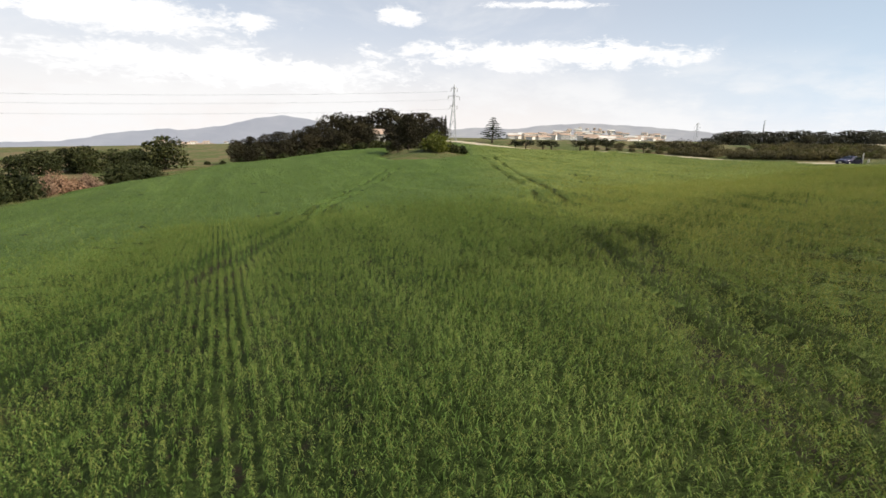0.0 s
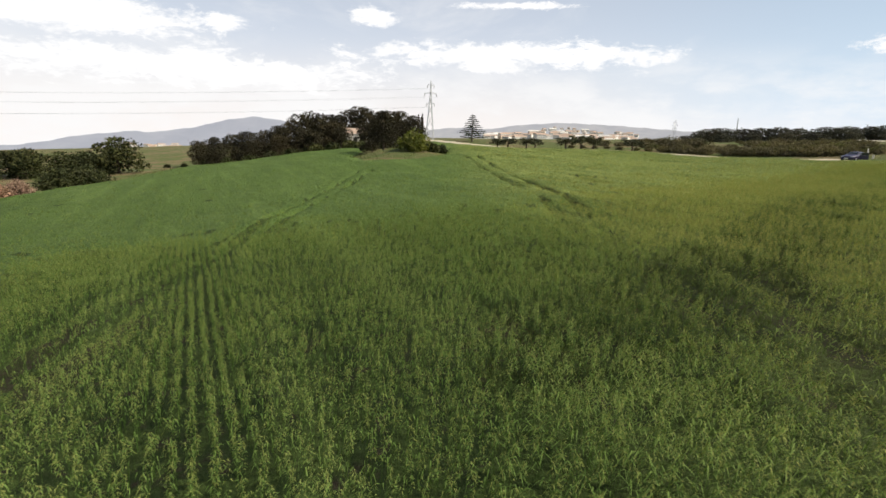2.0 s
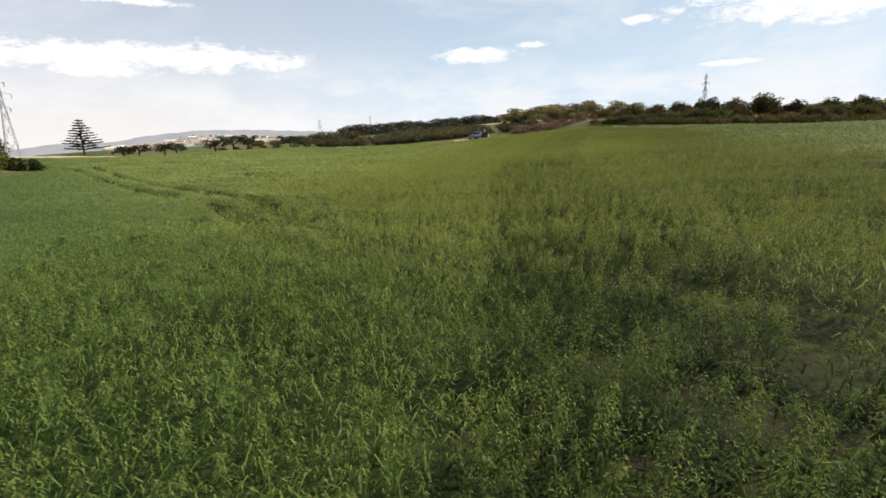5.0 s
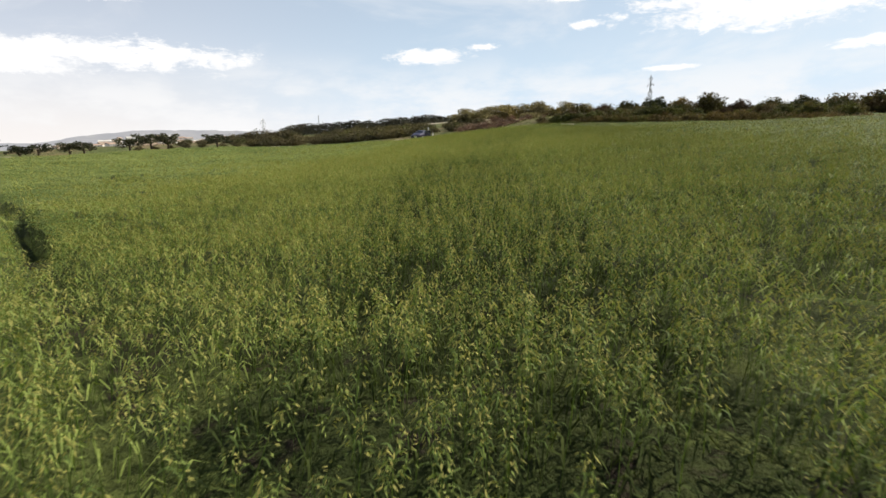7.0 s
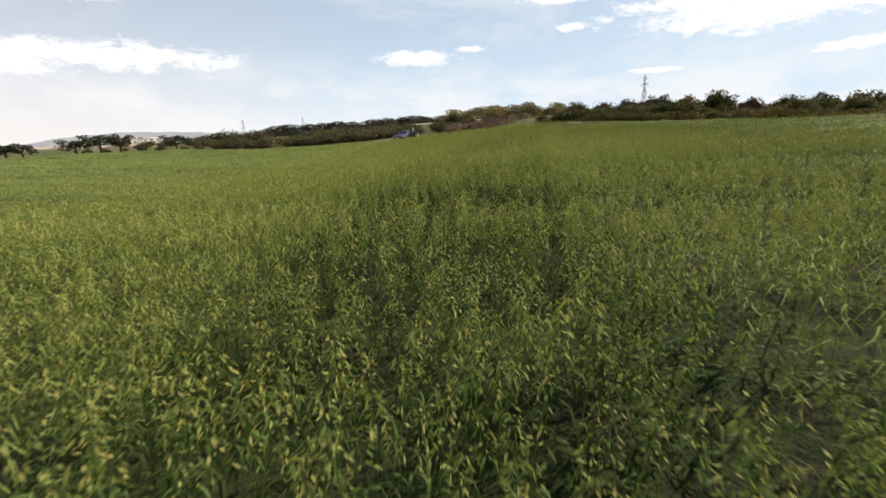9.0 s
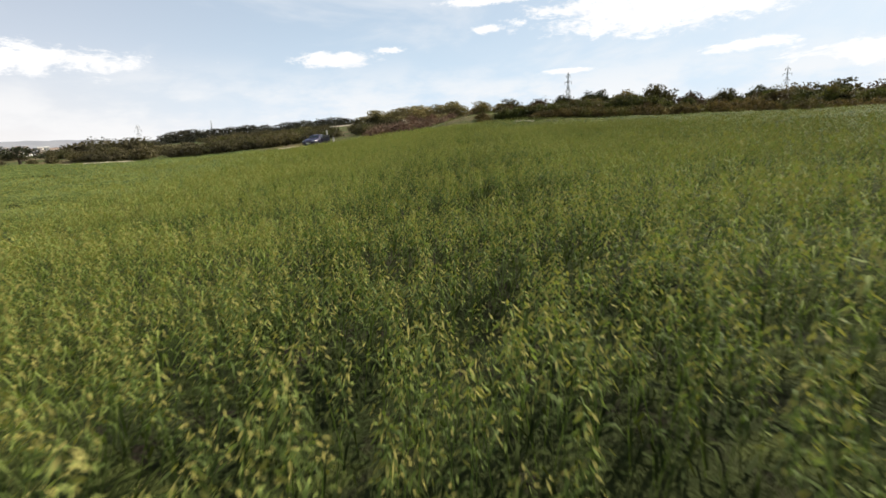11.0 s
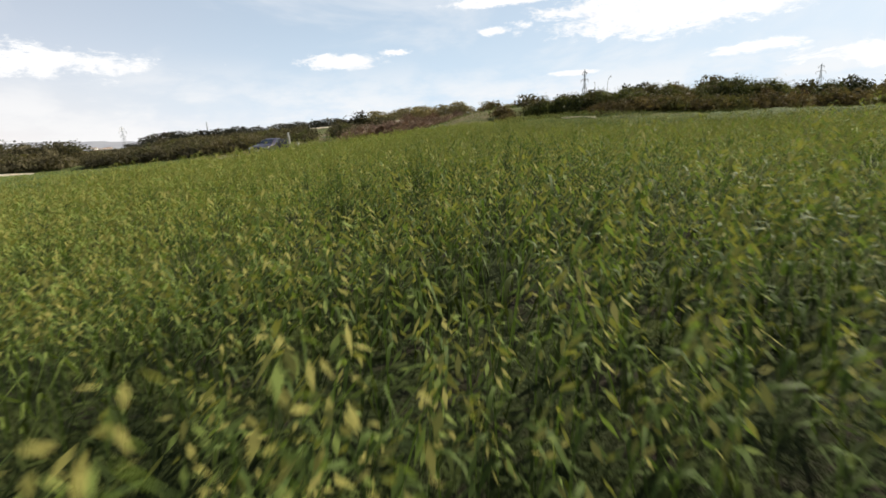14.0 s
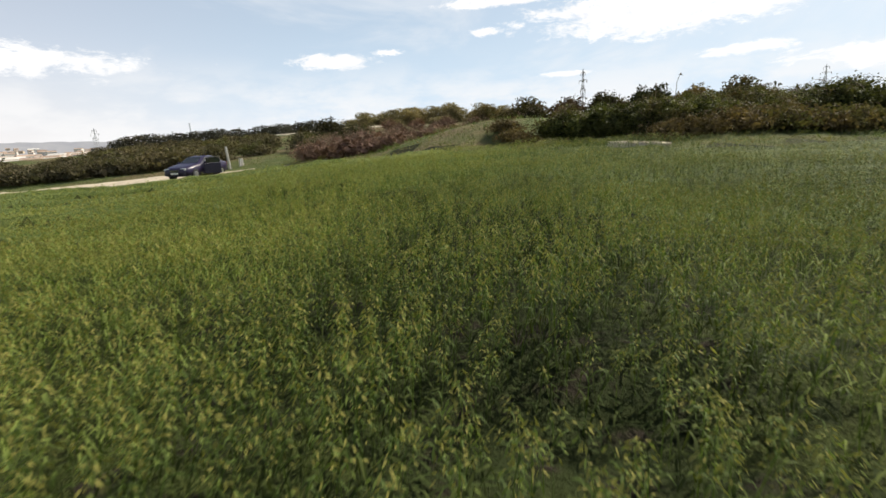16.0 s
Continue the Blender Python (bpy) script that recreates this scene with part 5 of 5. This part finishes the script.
def field_sheet():
    xs = np.r_[np.arange(-68, -10, 0.6), np.arange(-10, 58, 0.22), np.arange(58, 76, 0.6)]
    ys = np.arange(-12, 156, 0.62)
    X, Y = np.meshgrid(xs, ys)
    keep = inside(FIELD, X, Y)
    Z = sheet_z(X, Y) + uneven(X * 5, Y * 5, 1.0, 0.02)
    v = np.stack([X, Y, Z], -1).reshape(-1, 3)
    nx = len(xs)
    i, j = np.meshgrid(np.arange(nx - 1), np.arange(len(ys) - 1))
    a = (j * nx + i).ravel()
    f = np.stack([a, a + 1, a + nx + 1, a + nx], 1)
    k = keep.ravel()
    f = f[k[f].all(1)]
    used_v, inv = np.unique(f, return_inverse=True)
    c = v[f].mean(1)
    x, y = c[:, 0], c[:, 1]
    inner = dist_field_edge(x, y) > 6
    # shade put into the sheet: darker tones near the lanes, in ruts, between rows
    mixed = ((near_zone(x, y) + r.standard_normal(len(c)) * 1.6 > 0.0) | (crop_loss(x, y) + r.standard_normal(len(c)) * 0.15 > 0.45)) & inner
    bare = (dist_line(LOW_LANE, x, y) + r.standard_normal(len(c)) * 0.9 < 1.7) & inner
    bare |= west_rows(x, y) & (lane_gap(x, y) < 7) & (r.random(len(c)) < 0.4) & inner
    return mesh_of("field_sheet", v[used_v], inv.reshape(f.shape), [CANOPY, SHADED_LAYER, SHADED_UNDERSTOREY], np.where(bare, 2, np.where(mixed, 1, 0)), smooth=True)


crop = tagged(new("oat_field"), "standing green oats coming into ear, in drilled rows", "crop", kind="stuff")
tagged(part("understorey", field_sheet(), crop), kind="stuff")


def ribbon(pts, widths, side):
    """A strip of triangles along pts that ends in a point, as verts and tris."""
    vs, fs = [], []
    for p, w in zip(pts[:-1], widths):
        vs += [np.array(p) - side * w, np.array(p) + side * w]
    vs.append(np.array(pts[-1]))
    for i in range(len(pts) - 2):
        a = 2 * i
        fs += [(a, a + 1, a + 3), (a, a + 3, a + 2)]
    a = 2 * (len(pts) - 2)
    fs.append((a, a + 1, a + 2))
    return vs, fs


def oat_plant(seed, low_leaf, upper_leaf, spikelets, near, reach=1.0, tall=1.0, bulk=1.0):
    """One oat plant at the origin: leaves up the stem and a full, nodding, open ear.
    Gives verts, tris and the material of each tri (0 young green, 1 ear, 2 lower leaf darkened for shade, 3 close leaf
    darkened for shade)."""
    r = np.random.default_rng(seed)
    V, F, M = [], [], []

    def add(vs, fs, m):
        o = len(V)
        V.extend(vs)
        F.extend([tuple(i + o for i in f) for f in fs])
        M.extend([m] * len(fs))
    lean = r.standard_normal(2) * 0.06 * reach
    hgt = CROP * tall * (0.86 + 0.20 * r.random())
    a0 = r.random() * 6.28
    nod = np.array([math.cos(a0), math.sin(a0), 0.0])

    def stem(f):
        bend = max(0.0, f - 0.74) / 0.26
        return np.array([lean[0] * f * f, lean[1] * f * f, hgt * f]) + nod * (0.05 * reach * bend ** 2) - np.array([0, 0, 0.02 * bend ** 3])
    side = np.array([-math.sin(a0), math.cos(a0), 0])
    t = 0.0020 if near else 0.0036
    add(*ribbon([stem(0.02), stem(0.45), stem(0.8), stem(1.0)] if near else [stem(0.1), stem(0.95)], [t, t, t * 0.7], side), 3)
    for i in range(low_leaf + upper_leaf):
        upper = i >= low_leaf
        f0 = 0.55 + 0.33 * r.random() if upper else 0.18 + 0.34 * r.random()
        a = a0 + i * 2.5 + r.random() * 1.2
        out, sd = np.array([math.cos(a), math.sin(a), 0]), np.array([-math.sin(a), math.cos(a), 0])
        L = ((0.05 + 0.055 * r.random()) if upper else (0.13 + 0.10 * r.random())) * (0.6 + 0.4 * reach)
        droop = (0.0 if upper else 0.3) + 1.2 * r.random()
        b = stem(f0)
        w = (0.0040 if upper else 0.0058) * (1 + 0.4 * r.random()) * bulk
        far_out = reach * (0.8 + 0.4 * r.random())
        mid = b + out * L * 0.30 * far_out + np.array([0, 0, L * 0.46])
        knee = b + out * L * 0.62 * far_out + np.array([0, 0, L * (0.56 - 0.12 * droop)])
        tip = b + out * L * 0.95 * far_out + np.array([0, 0, L * (0.45 - 0.75 * droop)])
        twist = np.array([0, 0, (r.random() - 0.5) * 0.9])
        if near:
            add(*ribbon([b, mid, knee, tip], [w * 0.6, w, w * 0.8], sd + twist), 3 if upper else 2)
        else:
            add(*ribbon([b, (mid + knee) / 2, tip], [w * 0.7, w], sd + twist), 0)
    # the ear and the young leaf tips round it
    for i in range(spikelets):
        f = 0.70 + 0.31 * (i + r.random()) / spikelets
        a = a0 + i * 2.4 + r.standard_normal() * 0.6
        rch = (0.066 * (1.05 - (f - 0.70) * 2.4)) * (0.25 + 0.85 * r.random()) * (0.45 + 0.55 * reach)
        out = np.array([math.cos(a), math.sin(a), 0])
        p = stem(min(f, 1.0)) + out * rch * 0.7 + np.array([0, 0, 0.014 - rch * 0.2])
        L = (0.032 if near else 0.038) * (0.75 + 0.5 * r.random()) * bulk
        b = r.random() * 6.28
        sd = np.array([math.cos(b), math.sin(b), 0.5 * (r.random() - 0.5)]) * (0.0054 if near else 0.0056) * bulk
        fall = 0.5 - 1.5 * r.random() if i % 3 == 0 else -0.5 - 0.6 * r.random()
        dn = np.array([out[0] * 0.75, out[1] * 0.75, fall]) * L
        m = 0 if i % 5 < 2 else 1
        if near:
            add([p, p + dn * 0.45 + sd, p + dn, p + dn * 0.4 - sd], [(0, 1, 2), (0, 2, 3)], m)
        else:
            add([p + sd, p - sd, p + dn], [(0, 1, 2)], m)
    return np.array(V), np.array(F), np.array(M)


def tuft(seed, count, spread, spikelets, bulk):
    """A few plants seen as one, for the farther crop."""
    r = np.random.default_rng(seed)
    V, F, M, o = [], [], [], 0
    for i in range(count):
        v, f, m = oat_plant(seed * 31 + i, 0, 1, spikelets, False, 1.0, 1.0, bulk)
        v = v + np.array([r.standard_normal() * spread, r.standard_normal() * spread, 0.04 * r.standard_normal()])
        V.append(v)
        F.append(f + o)
        M.append(m)
        o += len(v)
    return np.concatenate(V), np.concatenate(F), np.concatenate(M)


def sow(name, kinds, x, y, r, lean=0.10, size=0.12, thin=0.0, turn=3.1416):
    """All plants of one zone as one mesh."""
    keep = inside(FIELD, x, y)
    loss = crop_loss(x, y)
    keep &= r.random(len(x)) > loss * 0.97 + thin * np.clip(0.5 - uneven(x * 2.1 + 3, y * 2.1, 0.34, 0.55), 0, 1.5)
    x, y, loss = x[keep], y[keep], loss[keep]
    z = crop_top(x, y) + crop_lift(x, y) - CROP
    tall = 0.95 + uneven(x * 1.7, y * 1.3, 0.32, 0.026)
    k = r.integers(len(kinds), size=len(x))
    VV, FF, MM, o = [], [], [], 0
    for i, (V, F, M) in enumerate(kinds):
        s = np.nonzero(k == i)[0]
        n = len(s)
        if not n:
            continue
        a = (r.random(n) * 2 - 1) * turn - ROW_DIR
        sc = 1 + size * r.standard_normal(n).clip(-2, 1.3) * 0.6
        ca, sa = np.cos(a)[:, None], np.sin(a)[:, None]
        X = (V[None, :, 0] * ca - V[None, :, 1] * sa) * sc[:, None]
        Y = (V[None, :, 0] * sa + V[None, :, 1] * ca) * sc[:, None]
        Z = V[None, :, 2] * (sc * (1 - 0.5 * loss[s]) * short(x[s], y[s]) * tall[s])[:, None]
        tx, ty = r.standard_normal(n) * lean * 0.5 + 0.05, r.standard_normal(n) * lean * 0.5 - 0.03
        X = X + Z * tx[:, None] + x[s][:, None]
        Y = Y + Z * ty[:, None] + y[s][:, None]
        Z = Z + z[s][:, None]
        VV.append(np.stack([X, Y, Z], -1).reshape(-1, 3))
        FF.append((F[None] + (np.arange(n) * len(V))[:, None, None] + o).reshape(-1, 3))
        MM.append(np.tile(M, n))
        o += n * len(V)
    me = mesh_of(name, np.concatenate(VV), np.concatenate(FF), [LEAF, EAR, SHADED_LOW_LEAF, SHADED_LEAF], np.concatenate(MM))
    ob = part(name, me, crop)
    return tagged(ob, kind="stuff")


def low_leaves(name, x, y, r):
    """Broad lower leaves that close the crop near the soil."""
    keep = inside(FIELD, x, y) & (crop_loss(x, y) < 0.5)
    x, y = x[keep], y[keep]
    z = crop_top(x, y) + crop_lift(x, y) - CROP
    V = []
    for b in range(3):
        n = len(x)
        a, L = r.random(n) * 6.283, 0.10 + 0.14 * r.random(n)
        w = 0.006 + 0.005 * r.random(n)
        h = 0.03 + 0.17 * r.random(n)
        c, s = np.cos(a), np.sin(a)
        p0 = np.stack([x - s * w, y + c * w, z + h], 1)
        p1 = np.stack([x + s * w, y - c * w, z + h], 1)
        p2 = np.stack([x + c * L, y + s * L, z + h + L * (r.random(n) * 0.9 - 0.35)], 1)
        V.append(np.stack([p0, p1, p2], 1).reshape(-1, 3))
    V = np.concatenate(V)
    # the darkened leaf material carries the shade near the soil
    return tagged(part(name, mesh_of(name, V, np.arange(len(V)).reshape(-1, 3), [SHADED_LOW_LEAF]), crop), kind="stuff")


def drilled(x0, x1, y0, y1, spacing, along, r, jitter):
    """Points in drilled rows over a box."""
    c, s = math.cos(ROW_DIR), math.sin(ROW_DIR)
    cx, cy = (x0 + x1) / 2, (y0 + y1) / 2
    R = math.hypot(x1 - x0, y1 - y0) / 2
    u = np.arange(-R, R, spacing)
    v = np.arange(-R, R, along)
    U, W = np.meshgrid(u, v)
    U = U + r.standard_normal(U.shape) * jitter
    W = W + r.random(W.shape) * along
    X, Y = (cx + U * c + W * s).ravel(), (cy - U * s + W * c).ravel()
    k = (X > x0) & (X < x1) & (Y > y0) & (Y < y1)
    return X[k], Y[k]


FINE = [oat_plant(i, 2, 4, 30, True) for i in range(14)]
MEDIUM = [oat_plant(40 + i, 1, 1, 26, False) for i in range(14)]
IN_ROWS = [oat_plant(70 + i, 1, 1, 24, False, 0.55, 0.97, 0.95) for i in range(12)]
MASS = [tuft(100 + i, 3, 0.11, 9, 1.6) for i in range(10)]
FAR_MASS = [tuft(200 + i, 3, 0.22, 5, 2.8) for i in range(8)]


# plants that the camera brushes past
x, y = drilled(0, 54, 12, 52, 0.18, 0.075, r, 0.05)
d = dist_line(LOW_LANE, x, y)
k = (d < 1.5 + 0.4 * r.random(len(x))) & ~west_rows(x, y)
sow("oats", FINE, x[k], y[k], r, 0.16, 0.16, thin=0.5)
low_leaves("lower_leaves", x[k], y[k], r)
# plants a few steps off
x, y = drilled(-2, 58, -4, 56, 0.19, 0.08, r, 0.05)
d = dist_line(LOW_LANE, x, y)
k = (near_zone(x, y) + r.standard_normal(len(x)) * 2.0 > 0.0) & (d > 1.5 + 0.4 * r.random(len(x))) & ~west_rows(x, y)
sow("oats", MEDIUM, x[k], y[k], r, 0.14, 0.16, thin=0.25)
# the drilled rows on the west side
x, y = drilled(-18, 4, 2, 30, 0.20, 0.08, r, 0.024)
k = (near_zone(x, y) + r.standard_normal(len(x)) * 0.9 > 0) & west_rows(x, y)
sow("oats", IN_ROWS, x[k], y[k], r, 0.05, 0.14, thin=0.25)

x, y = drilled(-46, 66, -6, 80, 0.34, 0.28, r, 0.09)
d = np.minimum(dist_line(LOW_LANE, x, y), dist_line(HIGH_LANE, x, y))
k = (near_zone(x, y) + r.standard_normal(len(x)) * 2.0 < 1.6) & (d < 17)
sow("oats", MASS, x[k], y[k], r, 0.12, 0.14)

x, y = drilled(-68, 74, -10, 152, 0.6, 0.6, r, 0.2)
d = np.minimum(dist_line(LOW_LANE, x, y), dist_line(HIGH_LANE, x, y))
k = (d > 16.5) & (r.random(len(x)) < np.clip(1.5 - d / 50, 0.3, 1))
sow("oats", FAR_MASS, x[k], y[k], r, 0.12, 0.14)


# ---------------------------------------------------------------- rough grass on the margins
def margin():
    n = 40000
    x, y = r.uniform(-75, 100, n * 6), r.uniform(-10, 170, n * 6)
    e = dist_field_edge(x, y)
    ok = ~inside(FIELD, x, y) & (e < 14) & (r.random(n * 6) < np.exp(-e / 5)) & (dist_line(ROAD, x, y) > 2.0)
    x, y = x[ok][:n], y[ok][:n]
    z = ground_z(x, y)
    m = len(x)
    V, F = [], []
    hs = 0.08 + 0.16 * r.random(m)
    for b in range(3):
        a = r.random(m) * 6.283
        ox, oy = r.standard_normal(m) * 0.12, r.standard_normal(m) * 0.12
        w = 0.012 + 0.012 * r.random(m)
        p0 = np.stack([x + ox - np.cos(a) * w, y + oy - np.sin(a) * w, z - 0.03], 1)
        p1 = np.stack([x + ox + np.cos(a) * w, y + oy + np.sin(a) * w, z - 0.03], 1)
        p2 = np.stack([x + ox * 2.4, y + oy * 2.4, z + hs], 1)
        V.append(np.stack([p0, p1, p2], 1).reshape(-1, 3))
    V = np.concatenate(V)
    me = mesh_of("margin_grass", V, np.arange(len(V)).reshape(-1, 3), [BLADE])
    tagged(part("rough_grass", me), "tufts of rough grass and weeds on the field margin", "grass", kind="stuff")


margin()
